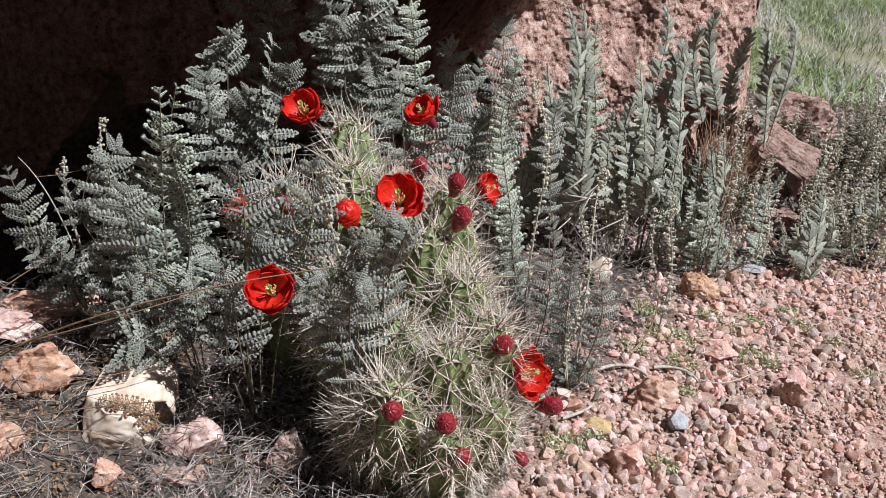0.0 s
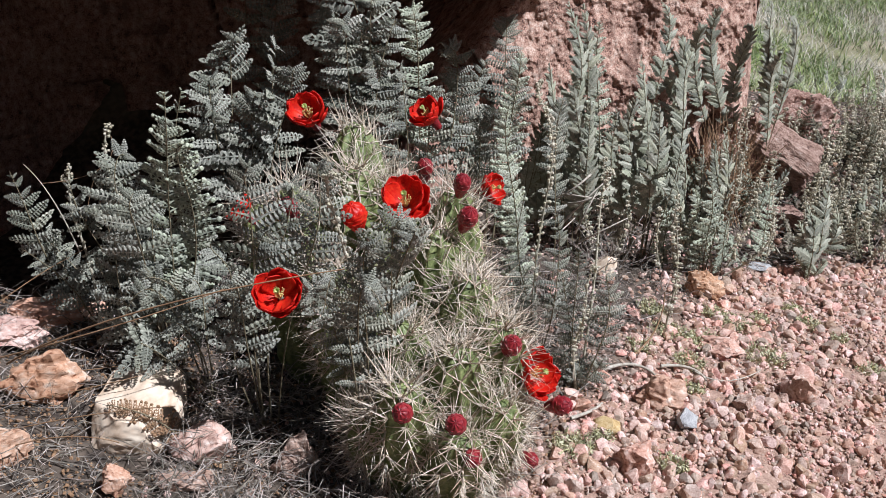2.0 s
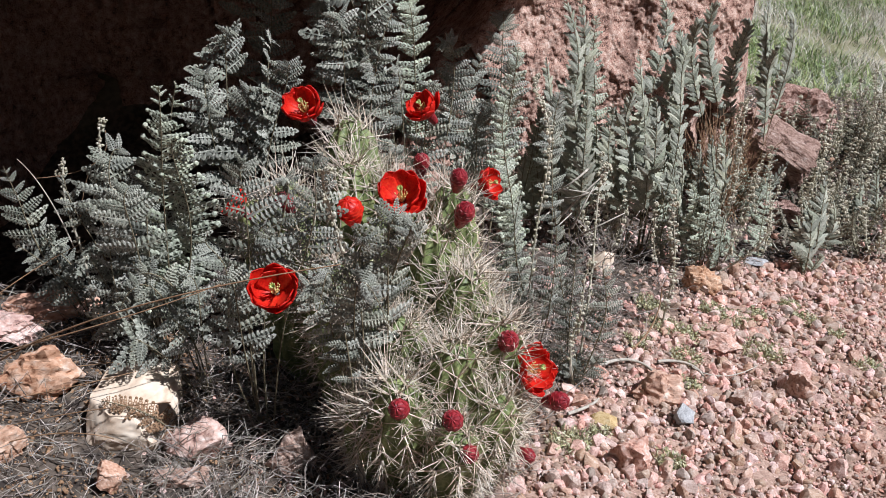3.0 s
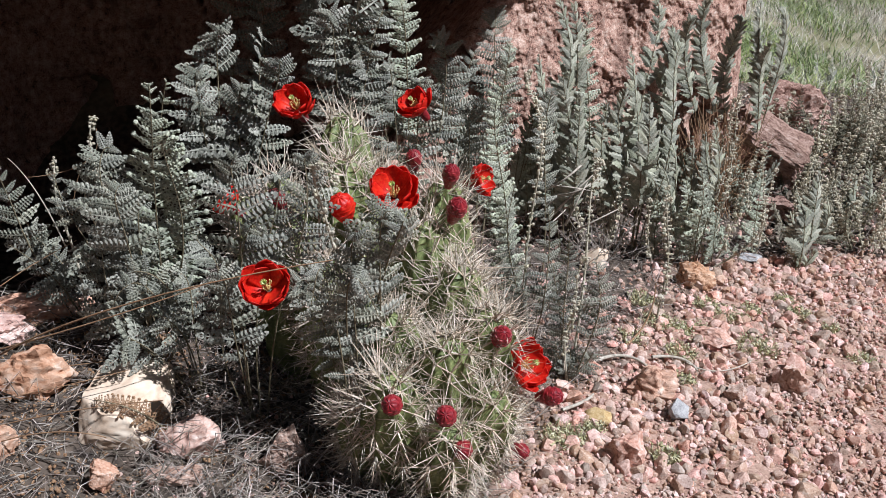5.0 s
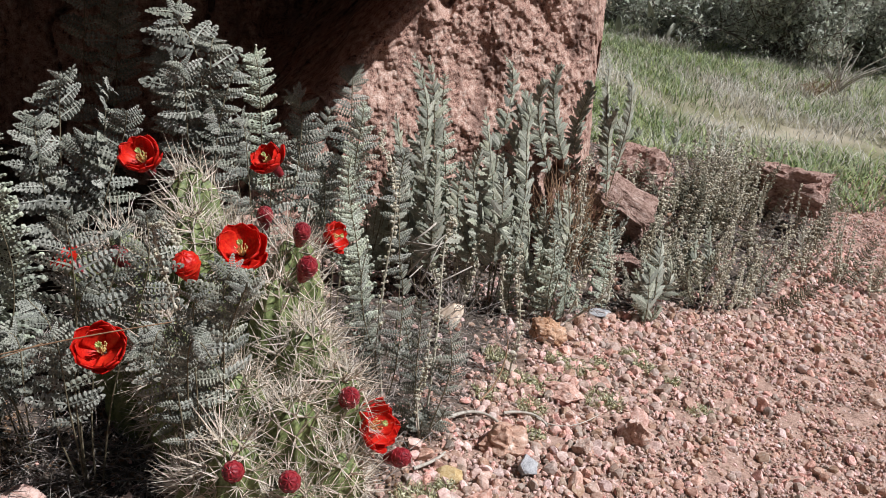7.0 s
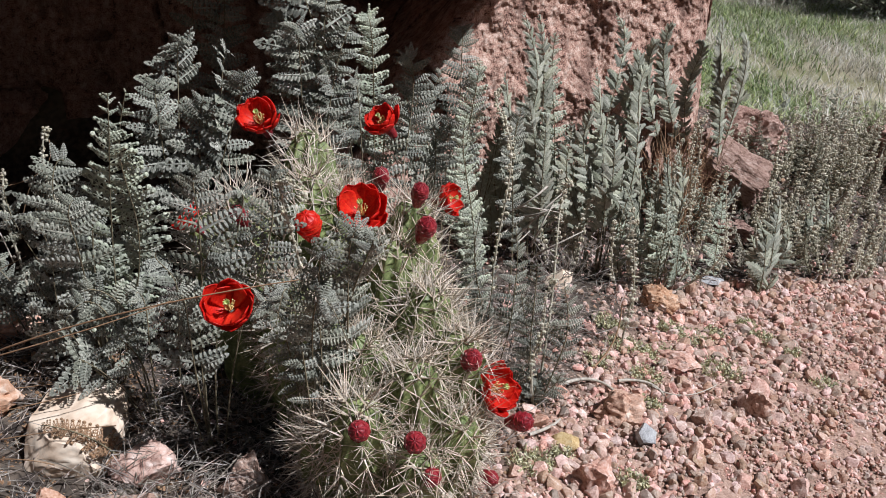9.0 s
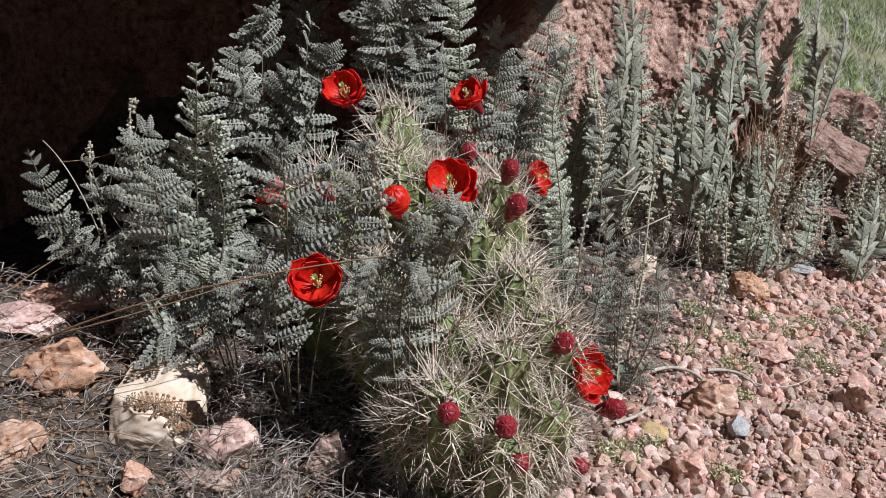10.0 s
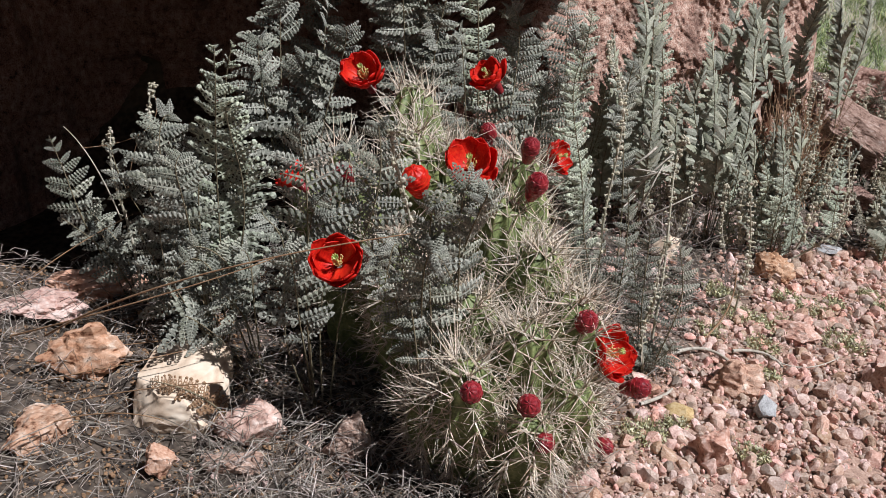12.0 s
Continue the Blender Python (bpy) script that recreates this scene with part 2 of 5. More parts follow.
# ---------------------------------------------------------------- ground
def make_ground():
    near = np.arange(-1.2, 2.6, 0.022)
    far = np.geomspace(0.04, 90, 46)
    xs = np.concatenate([-1.2 - far[::-1], near, 2.6 + far])
    neary = np.arange(0.2, 3.6, 0.022)
    ys = np.concatenate([0.2 - far[::-1], neary, 3.6 + far])
    X, Y = np.meshgrid(xs, ys)
    Z = ground_z(X, Y)
    for i in range(len(ys)):
        for j in range(len(xs)):
            if -1.3 < X[i, j] < 2.7 and 0.1 < Y[i, j] < 3.8:
                Z[i, j] += 0.009 * noise.fractal((X[i, j] * 18, Y[i, j] * 18, 0), 0.8, 2.0, 3)
    v = np.stack([X, Y, Z], -1).reshape(-1, 3)
    k = np.arange(len(ys) - 1)[:, None] * len(xs) + np.arange(len(xs) - 1)[None]
    f = np.stack([k, k + 1, k + 1 + len(xs), k + len(xs)], -1).reshape(-1, 4)
    s = Soup()
    s.add(v, f)
    me = s.mesh("ground", ground_material(), True)
    wob = 0.10 * np.sin(X * 13 + 3 * np.sin(Y * 7)) * np.sin(Y * 11 + 1)
    bank = smoothstep(-0.02, 0.10, bank_edge(Y) + wob * 0.6 - X)
    # The added, unseen rise behind the camera takes the dark bank colour too.
    bank = np.maximum(bank, smoothstep(-0.9, -1.4, Y))
    turf = smoothstep(3.0, 3.4, Y + wob - 0.25 * (X - 1.6)) * smoothstep(-0.15, 0.1, bank_edge(Y) + 0.35 - X + 2 * wob)
    for layer, values in (("bank", bank), ("turf", turf)):
        me.attributes.new(layer, "FLOAT", "POINT").data.foreach_set("value", values.ravel().astype(np.float32))
    return tagged(new("ground", me), "pink decomposed granite ground with dark litter and turf", "ground", kind="structure")


make_ground()


# ---------------------------------------------------------------- boulder
def make_boulder():
    xs = np.concatenate([np.linspace(-2.4, -0.95, 30), np.linspace(-0.93, -0.26, 60), np.linspace(-0.25, 0.80, 380)])
    zs = np.concatenate([np.linspace(-0.45, 0.0, 16), np.linspace(0.01, 0.84, 260), np.linspace(0.86, 1.75, 40)])
    nx, nz = len(xs), len(zs)
    X, Z = np.meshgrid(xs, zs)
    Y = 1.74 + 0.62 * np.clip(X, -0.25, 2) + 0.16 * (Z - 0.4)
    corner = np.clip(-0.01 + 0.92 * (Z - 0.409), -0.18, 0.37)
    Y = Y + 0.85 * smoothstep(-0.03, 0.25, corner - X)
    # Lip above the view, added to cast shade on the wall and recess.
    shade_lip = smoothstep(0.74, 0.81, Z) * smoothstep(corner + 0.05, corner - 0.10, X)
    front = 1.24 - 0.40 * smoothstep(-0.35, -0.75, X)
    Y = Y - shade_lip * np.maximum(Y - front, 0)
    # Unseen left end drawn forward to keep side light off the wall.
    Y = Y - 1.1 * smoothstep(-1.15, -1.7, X) * (1 - shade_lip)
    Y = Y + 0.7 * smoothstep(0.62, 0.80, X) ** 2 + 0.95 * smoothstep(1.05, 1.85, Z) + 0.5 * smoothstep(-1.5, -2.4, X)
    Y = np.minimum(Y, 2.85 - 0.12 * smoothstep(0.9, 1.75, Z))
    dome = np.sqrt(np.clip(1 - ((X + 0.8) / 1.62) ** 2, 0.004, 1))
    Z = np.where(Z > 1.0, 1.0 + (Z - 1.0) * dome, Z)
    for i in range(nz):
        for j in range(nx):
            p = Vector((X[i, j], Y[i, j], Z[i, j]))
            Y[i, j] += 0.05 * noise.fractal(p * 4, 1.0, 2.0, 3) + 0.010 * noise.fractal(p * 26, 0.6, 2.2, 3)
            Y[i, j] += 0.006 * noise.voronoi(Vector((p.x * 22, p.y * 11, p.z * 13)))[0][0] + 0.004 * noise.voronoi(p * 55)[0][0] + 0.003 * noise.noise(p * 95)
            Y[i, j] += 0.010 * max(0.0, noise.noise(p * 48) - 0.30)
            crack = abs(noise.noise(Vector((p.x * 5 + 0.7 * noise.noise(p * 6), 3.0, p.z * 1.3))))
            Y[i, j] += 0.06 * max(0.0, 1 - crack / 0.06)
    v = np.stack([X, Y, Z], -1).reshape(-1, 3)
    k = np.arange(nz - 1)[:, None] * nx + np.arange(nx - 1)[None]
    f = np.stack([k, k + 1, k + 1 + nx, k + nx], -1).reshape(-1, 4).tolist()
    back = v.copy()
    back[:, 1] = np.maximum(3.3 - 0.15 * (back[:, 0] + 0.8) ** 2 - 0.75 * smoothstep(0.5, 1.75, back[:, 2]), v[:, 1] + 0.10)
    back[:, 1] += 0.12 * np.sin(back[:, 0] * 3.1 + back[:, 2] * 2)
    back[:, 2] *= 0.93
    n = len(v)
    f += [[q + n for q in reversed(face)] for face in f]
    rim = [i for i in range(nx)] + [i * nx + nx - 1 for i in range(1, nz)] + [(nz - 1) * nx + i for i in range(nx - 2, -1, -1)] + [i * nx for i in range(nz - 2, 0, -1)]
    f += [[b, a, a + n, b + n] for a, b in zip(rim, rim[1:] + rim[:1])]
    s = Soup()
    s.v, s.f, s.n = [v, back], f, 2 * n
    m = material("boulder_granite", [(0.34, (0.045, 0.028, 0.025)), (0.44, (0.30, 0.165, 0.125)), (0.56, (0.42, 0.275, 0.215)), (0.74, (0.62, 0.49, 0.42))],
                 48, 0.9, 1.0, bump_scale=130)
    t = m.node_tree
    bsdf = t.nodes["Principled BSDF"]
    base = bsdf.inputs["Base Color"].links[0].from_socket
    mp = t.nodes.new("ShaderNodeMapping")
    mp.inputs["Scale"].default_value = (9.0, 9.0, 1.8)
    t.links.new(t.nodes["Texture Coordinate"].outputs["Object"], mp.inputs["Vector"])
    streak = t.nodes.new("ShaderNodeTexNoise")
    streak.inputs["Scale"].default_value, streak.inputs["Detail"].default_value, streak.inputs["Roughness"].default_value = 1.6, 8.0, 0.7
    t.links.new(mp.outputs["Vector"], streak.inputs["Vector"])
    mr = t.nodes.new("ShaderNodeMapRange")
    mr.inputs["From Min"].default_value, mr.inputs["From Max"].default_value, mr.inputs["To Max"].default_value = 0.52, 0.66, 0.8
    t.links.new(streak.outputs["Fac"], mr.inputs["Value"])
    mx = t.nodes.new("ShaderNodeMix")
    mx.data_type = "RGBA"
    t.links.new(mr.outputs[0], mx.inputs["Factor"])
    t.links.new(base, mx.inputs["A"])
    mx.inputs["B"].default_value = (0.11, 0.062, 0.048, 1)
    t.links.new(mx.outputs["Result"], bsdf.inputs["Base Color"])
    return tagged(new("boulder", s.mesh("boulder", m)), "big pink granite boulder, shaded above ferns by an added unseen lip", "boulder")


make_boulder()


# ---------------------------------------------------------------- stones
def stone_mesh(name, mat, seed, cuts=16, level=3, rough=0.045, boxy=0.0):
    """A unit stone: a ball cut by planes, or a rounded block where boxy, then worn and pitted."""
    rng = random.Random(seed)
    bm = bmesh.new()
    bmesh.ops.create_icosphere(bm, subdivisions=level, radius=1.0)
    planes = [(Vector((rng.gauss(0, 1), rng.gauss(0, 1), rng.gauss(0, 1))).normalized(), rng.uniform(0.46, 0.78)) for _ in range(cuts)]
    off = Vector((rng.uniform(-50, 50), rng.uniform(-50, 50), rng.uniform(-50, 50)))
    for v in bm.verts:
        p = v.co.copy()
        for nrm, d in planes:
            o = p.dot(nrm) - d
            if o > 0:
                p -= nrm * o
        if boxy:
            big = max(abs(c) for c in v.co)
            p = v.co.lerp(v.co / big * 0.72, boxy)
            for nrm, d in planes[:4]:
                o = p.dot(nrm) - d * 1.15
                if o > 0:
                    p -= nrm * o
        p *= 1 + rough * 2 * noise.fractal(p * 1.8 + off, 1.0, 2.0, 4) + rough * noise.fractal(p * 6 + off, 1.0, 2.0, 3)
        v.co = p
    me = bpy.data.meshes.new(name)
    bm.to_mesh(me)
    bm.free()
    me.materials.append(mat)
    if level > 2:
        me.polygons.foreach_set("use_smooth", [True] * len(me.polygons))
        me.set_sharp_from_angle(angle=radians(32))
    return me


def rock(x, y, sx, sy, sz, mat, label, turn=0.0, tilt=0.0, seed=1, sink=0.24, lift=None, roll=0.0, name="rock", category="rock", boxy=0.0):
    """A single stone of half-sizes sx, sy, sz resting in the ground."""
    ob = new(name, stone_mesh(name, mat, seed, cuts=10 if mat == RUST else 16, rough=0.022 if mat == CREAM else 0.095 if boxy and mat == RUST else 0.11 if mat in (RUST, PINK, ORANGE) else 0.045, level=5 if max(sx, sz) > 0.03 else 4, boxy=boxy))
    z = float(ground_z(x, y)) if lift is None else lift
    ob.matrix_world = pose(x, y, z + sz * (1 - 2 * sink), tilt, roll, turn) @ Matrix.Diagonal((sx * 1.25, sy * 1.25, sz * 1.25, 1))
    return tagged(ob, label, category)


rock(-0.470, 0.850, 0.056, 0.040, 0.040, ORANGE, "orange granite stone among dry stalks", 20, 0, 3, 0.2)
rock(-0.328, 0.822, 0.056, 0.066, 0.036, CREAM, "large cream stone crossed by fern shadows and a dead frond", 8, 6, 5, 0.2, boxy=0.72)
rock(-0.222, 0.775, 0.048, 0.036, 0.034, PINK, "reddish rough stone beside the cream stone", 30, 0, 6, 0.2)
rock(-0.099, 0.785, 0.032, 0.024, 0.028, PINK, "small pink stone in dark litter", 10, 0, 7, 0.15)
rock(-0.300, 0.690, 0.022, 0.017, 0.026, ORANGE, "small orange stone in dry litter", 0, 0, 8, 0.15)
rock(-0.450, 0.700, 0.038, 0.030, 0.026, ORANGE, "low pinkish stone in dry litter", 40, 0, 9, 0.2)
rock(-0.216, 0.725, 0.040, 0.018, 0.016, PINK, "flat dark red stone half buried", 5, 0, 10)
rock(0.401, 1.105, 0.042, 0.036, 0.034, ORANGE, "rough orange granite stone on gravel", 15, 0, 11)
rock(0.432, 1.045, 0.022, 0.018, 0.020, GREY, "small bluish grey stone on gravel", 35, 0, 12)
rock(0.640, 1.190, 0.026, 0.026, 0.026, PINK, "upright pale pink stone on gravel", 20, 20, 13)
rock(0.606, 1.178, 0.013, 0.013, 0.012, PINK, "small pink pebble on gravel", 50, 0, 14)
rock(0.527, 1.305, 0.046, 0.034, 0.022, PINK, "broad low pink stone on gravel", -5, 0, 15)
rock(0.346, 0.925, 0.030, 0.026, 0.028, PINK, "pink granite stone on gravel", 25, 0, 16)
rock(0.312, 1.010, 0.024, 0.016, 0.012, YELLOW, "flat yellowish stone beside the cactus", 0, 0, 17)
rock(0.535, 1.128, 0.021, 0.018, 0.018, PINK, "pale rounded pink stone on gravel", 60, 0, 18)
rock(0.521, 1.530, 0.042, 0.030, 0.034, ORANGE, "orange stone under a small fern", 10, 0, 19)
rock(0.666, 1.690, 0.026, 0.018, 0.012, GREY, "flat grey stone on gravel", 10, 0, 20)
rock(-0.610, 0.955, 0.060, 0.040, 0.022, PINK, "flat pale stone at the boulder foot", 0, 0, 21)
rock(-0.575, 1.040, 0.060, 0.045, 0.040, ORANGE, "orange stone in the boulder shade", 15, 0, 22, 0.3, 0.13)
rock(0.321, 1.520, 0.034, 0.026, 0.030, CREAM, "pale weathered stone among ferns", 40, 20, 23, 0.3)
rock(0.745, 2.010, 0.098, 0.062, 0.032, RUST, "large slab of pink granite tilted over a smaller rock amid ferns", -18, 10, 24, 0.5, float(ground_z(0.745, 2.04)) + 0.138, 27, boxy=0.85)
rock(0.765, 2.075, 0.085, 0.055, 0.080, RUST, "dark-sided granite rock under a tilted slab", -24, -8, 41, 0.2, boxy=0.9)
rock(0.735, 1.945, 0.070, 0.040, 0.030, RUST, "low granite block below a tilted slab", -20, 0, 43, 0.2, boxy=0.9)
rock(0.850, 2.320, 0.085, 0.075, 0.070, RUST, "rounded pink granite rock behind ferns", 10, 0, 37, 0.1, 0.09, boxy=0.35)
rock(1.400, 2.560, 0.120, 0.090, 0.075, RUST, "dark-faced granite block at the trail edge", -32, -10, 36, 0.2, 0.01, boxy=0.9)
rock(1.203, 1.480, 0.026, 0.024, 0.020, PINK, "dark pink stone on the open trail", 0, 0, 27)


# ---------------------------------------------------------------- ferns
def pinna_template(pairs, merge, curl, taper, r, points=7):
    """A leaflet along +x, one unit long: a midrib with pairs of small rounded, cupped segments. merge widens the segments into each other."""
    s = Soup()
    n = pairs + 1
    t = np.linspace(0, 1, n)
    rib = np.stack([np.stack([t, 0.13 * (1.1 - t), 0 * t], -1), np.stack([t, -0.13 * (1.1 - t), 0 * t], -1)], 1).reshape(-1, 3)
    k = np.arange(n - 1)[:, None] * 2
    s.add(rib, np.stack([k, k + 1, k + 3, k + 2], -1).reshape(-1, 4))
    out = np.array([0.0, 0.35, 0.80, 1.0, 0.80, 0.35, 0.0]) if points == 7 else np.array([0.0, 0.62, 1.0, 0.62, 0.0])
    along = np.array([-0.7, -1.0, -0.72, 0.0, 0.72, 1.0, 0.7]) if points == 7 else np.array([-0.8, -1.0, 0.0, 1.0, 0.8])
    for i in range(pairs):
        u = (i + 0.45) / pairs
        for sgn in (-1, 1):
            ln = min(1.0, 0.78 + 1.2 * u) * (1.08 - taper * u) * math.sqrt(max(0.12, 1.02 - u ** 3)) * r.uniform(0.85, 1.12)
            wide = 0.5 / pairs * (0.86 + merge) * r.uniform(0.9, 1.1)
            drop = curl * r.uniform(0.5, 1.4)
            p = out * ln
            ring = np.stack([u + along * wide + 0.055 * p, sgn * p, -drop * (0.20 * np.abs(along) + p * p * 0.55)], -1)
            mid = np.array([[u + 0.03 * ln, sgn * 0.55 * ln, 0.10 - drop * 0.10]])
            m = len(ring)
            f = [[m, j, j + 1] if sgn < 0 else [m, j + 1, j] for j in range(m - 1)]
            s.add(np.concatenate([ring, mid]), f)
    tip = np.array([[0.97, -0.10, 0], [1.03, -0.16, -0.05], [1.08, 0, -0.1], [1.03, 0.16, -0.05], [0.97, 0.10, 0]]) * np.array([1, 1.6, 1])
    s.add(tip, [[0, 1, 2, 3, 4]])
    return s


def blade_template(lobes, depth, curl, taper):
    """A solid leaflet along +x with a scalloped edge, one unit long: rows of left edge, midrib and right edge."""
    n = lobes * 3 + 1
    u = np.linspace(0, 1, n)
    w = np.clip(0.8 + 1.4 * u, 0, 1) * np.sqrt(np.clip(1.02 - u ** 3, 0, 1)) * (1.12 - taper * u) * (1 - depth * np.abs(np.cos(u * lobes * np.pi)) ** 3)
    w[-1] = 0.12
    rows = np.stack([np.stack([u + 0.05, w, -curl * w * w], -1), np.stack([u, 0 * u, 0 * u], -1), np.stack([u + 0.05, -w, -curl * w * w], -1)], 1)
    k = np.arange(n - 1)[:, None] * 3
    s = Soup()
    s.add(rows.reshape(-1, 3), np.concatenate([np.stack([k, k + 1, k + 4, k + 3], -1).reshape(-1, 4), np.stack([k + 1, k + 2, k + 5, k + 4], -1).reshape(-1, 4)]))
    return s


ico = bmesh.new()
bmesh.ops.create_icosphere(ico, subdivisions=1, radius=1.0)
BALL = (np.array([v.co[:] for v in ico.verts]), np.array([[v.index for v in f.verts] for f in ico.faces]))
ico.free()
STYLES = {  # segment pairs, merging or lobe depth, curl, half width by length, gap by width, upward angle, taper, bare stalk share
    "broad": (7, 0.24, 0.6, 0.25, 0.235, 12, 0.72, 0.27),
    "narrow": (5, 0.36, 0.6, 0.26, 0.145, 36, 0.72, 0.26),
    "curl": (4, 0.45, 0.9, 0.27, 0.20, 12, 0.62, 0.12),
}


def leaflet_shape(style, seed, points):
    """A leaflet one unit long and one unit of half width, bowed and twisted; the young style ends in a curled knob."""
    r = np.random.default_rng(seed)
    pairs, merge, curl, w = STYLES[style][:4]
    pairs = pairs + int(r.integers(-1, 2)) - (1 if points < 7 else 0)
    if style == "narrow":
        raw = blade_template(pairs, merge * r.uniform(0.8, 1.2), curl * r.uniform(0.3, 1.3), 0.60)
    else:
        raw = pinna_template(pairs, merge, curl * r.uniform(0.5, 1.3), 0.34, r, points)
    v = np.concatenate(raw.v)
    tw = r.normal(0, 0.25) * v[:, 0]
    y, z = v[:, 1] * np.cos(tw) - v[:, 2] * np.sin(tw), v[:, 2] * np.cos(tw) + v[:, 1] * np.sin(tw)
    v[:, 1] = y + r.normal(0, 0.25) * v[:, 0] ** 2
    v[:, 2] = z - r.uniform(0.1, 1.3) * v[:, 0] ** 2
    s = Soup()
    s.v, s.f, s.n = [v], list(raw.f), len(v)
    if style == "curl":
        end = v[np.argmax(v[:, 0])]
        s.add(BALL[0] * np.array([0.15, 0.15 / w, 0.15 / w]) + end, BALL[1])
    return s


COVER = {"broad": FROND, "narrow": PALE, "curl": WOOL}
LEAFLETS = {k: [leaflet_shape(k, 60 + i, 7).mesh("leaflet", COVER[k]) for i in range(9)] for k in STYLES}
SHAPES = {k: [leaflet_shape(k, 80 + i, 5) for i in range(9)] for k in STYLES}
fern_rng = np.random.default_rng(5)


LEAN = {}


def fern(x, y, label, lean=0.2):
    """The foot of a fern; lean is how far its leaflets lie flat, like shelves, instead of in the frond's plane."""
    ob = new("fern")
    LEAN[ob.name] = lean
    ob.location = (x, y, float(ground_z(x, y)) - 0.005)
    return tagged(ob, label, "fern", "cloak ferns on the bank")


def frond(plant, tip, low, width, style, single=True):
    """One frond from the plant's foot past low to tip. single: each leaflet is an object; otherwise they are joined to one."""
    rng = fern_rng
    width = width * {"broad": 1.02, "narrow": 0.90, "curl": 1.15, "bead": 1.0}[style]
    foot = np.array(plant.location)
    tip, low = np.array(tip) - foot, np.array(low) - foot
    start = np.array([low[0] * 0.25, low[1] * 0.25, 0.0])
    t0 = 0.38
    mid = (low - (1 - t0) ** 2 * start - t0 ** 2 * tip) / (2 * t0 * (1 - t0))
    curve = bezier(start, mid, tip, 60)
    length = np.linalg.norm(np.diff(curve, axis=0), axis=1).sum()
    q = np.linspace(0, 1, 60)[:, None]
    curve = curve + np.sin(q * rng.uniform(4, 7) + rng.uniform(0, 6)) * q * (1 - q) * length * 0.10 * rng.normal(0, 1, 3)
    tang = unit(np.gradient(curve, axis=0))
    facing = unit(np.array([0.30, -0.66, 0.62]) + rng.normal(0, 0.32 if style == "broad" else 0.16, 3))
    stalk = Soup()
    thick = 0.0024 if style == "bead" else 0.0013
    stalk.add(*tube(curve[::3], np.linspace(thick, thick * 0.35, 20), 5))
    f = part("frond", stalk.mesh("frond", BEAD if style == "bead" else STIPE, True), plant)
    if style == "bead":
        beads = Soup()
        begin, gap = 0.22, max(0.0075, width * 0.28)
        n = int(length * (1 - begin) / gap)
        for i in range(n):
            u = i / max(1, n - 1)
            k = min(59, int((begin + (1 - begin) * u) * 59))
            side = unit(np.cross(tang[k], facing))
            for sgn in (-1, 1):
                r = max(0.0028, width * 0.14) * (1.05 - 0.45 * u) * rng.uniform(0.65, 1.3)
                c = curve[k] + sgn * side * width * 0.18 * (1.1 - 0.5 * u) * rng.uniform(0.6, 1.2) + rng.normal(0, 0.0016, 3)
                beads.add(BALL[0] * (r * rng.uniform(0.55, 1.3, 3)) + c, BALL[1])
                beads.add(*tube([curve[k], c], (0.0008, 0.0012), 4))
        for i in range(6):
            a = i / 5 * 4.4
            c = curve[-1] + unit(np.cross(tang[-1], facing)) * 0.0035 * (1 - math.cos(a)) + tang[-1] * 0.0045 * math.sin(a)
            beads.add(BALL[0] * (0.0034 - 0.0003 * i) + c, BALL[1])
        tagged(part("curled_leaflets", beads.mesh("curled_leaflets", BEAD), f, "pale woolly curled leaflets"), kind="stuff")
        return f
    lobes, dep, curl, wid, gap, up, taper, begin = STYLES[style]
    gap = max(width * gap, 0.0055)
    n = max(7, int(length * (1 - begin) / gap))
    joined = Soup()
    for i in range(n):
        u = (i + 0.3) / n
        k = min(59, int((begin + (1 - begin) * u) * 59))
        side = unit(np.cross(tang[k], facing))
        nrm = np.cross(side, tang[k])
        size = 0.5 * width * min(1, 0.6 + u * 2.0) * (1 - u) ** taper * 1.15
        for sgn in (-1, 1):
            if rng.random() < 0.05:
                continue
            ang = radians(up + 25 * u + rng.normal(0, 6))
            twist = rng.normal(LEAN[plant.name], 0.25 if style == "broad" else 0.14)
            d = side * sgn * math.cos(ang) + tang[k] * math.sin(ang)
            d = unit(d - nrm * (0.08 + rng.normal(0, 0.13)))
            a = unit(np.cross(nrm + side * sgn * twist * 0.5 + tang[k] * twist, d))
            b = np.cross(d, a)
            ln = size * rng.uniform(0.82, 1.15)
            wd = max(ln * wid, 0.0018) * rng.uniform(0.9, 1.2)
            pick = int(rng.integers(0, 9))
            at = curve[k] + tang[k] * rng.normal(0, gap * 0.12)
            if single:
                lf = part("leaflet", LEAFLETS[style][pick], f)
                lf.matrix_local = Matrix([[d[r] * ln, a[r] * wd, b[r] * wd, at[r]] for r in range(3)] + [[0, 0, 0, 1]])
            else:
                s = SHAPES[style][pick]
                joined.v.append(at + np.concatenate(s.v) @ np.stack([d * ln, a * wd, b * wd]))
                joined.f += [[q + joined.n for q in face] for face in s.f]
                joined.n += s.n
    if not single:
        tagged(part("leaflets", joined.mesh("leaflets", COVER[style]), f), kind="stuff")
    return f


def fill(plant, count, tall, style):
    """Short fronds that spread round the foot of a plant."""
    r = fern_rng
    x, y, z = plant.location
    for _ in range(count):
        a, h = r.uniform(0, 6.283), tall * r.uniform(0.45, 1.0)
        dx, dy = math.cos(a) * h * r.uniform(0.2, 0.7), math.sin(a) * h * r.uniform(0.1, 0.45)
        frond(plant, (x + dx, y + dy, z + h), (x + dx * 0.5, y + dy * 0.5, z + h * 0.45), r.uniform(0.05, 0.085) if style == "broad" else r.uniform(0.035, 0.055), style, False)


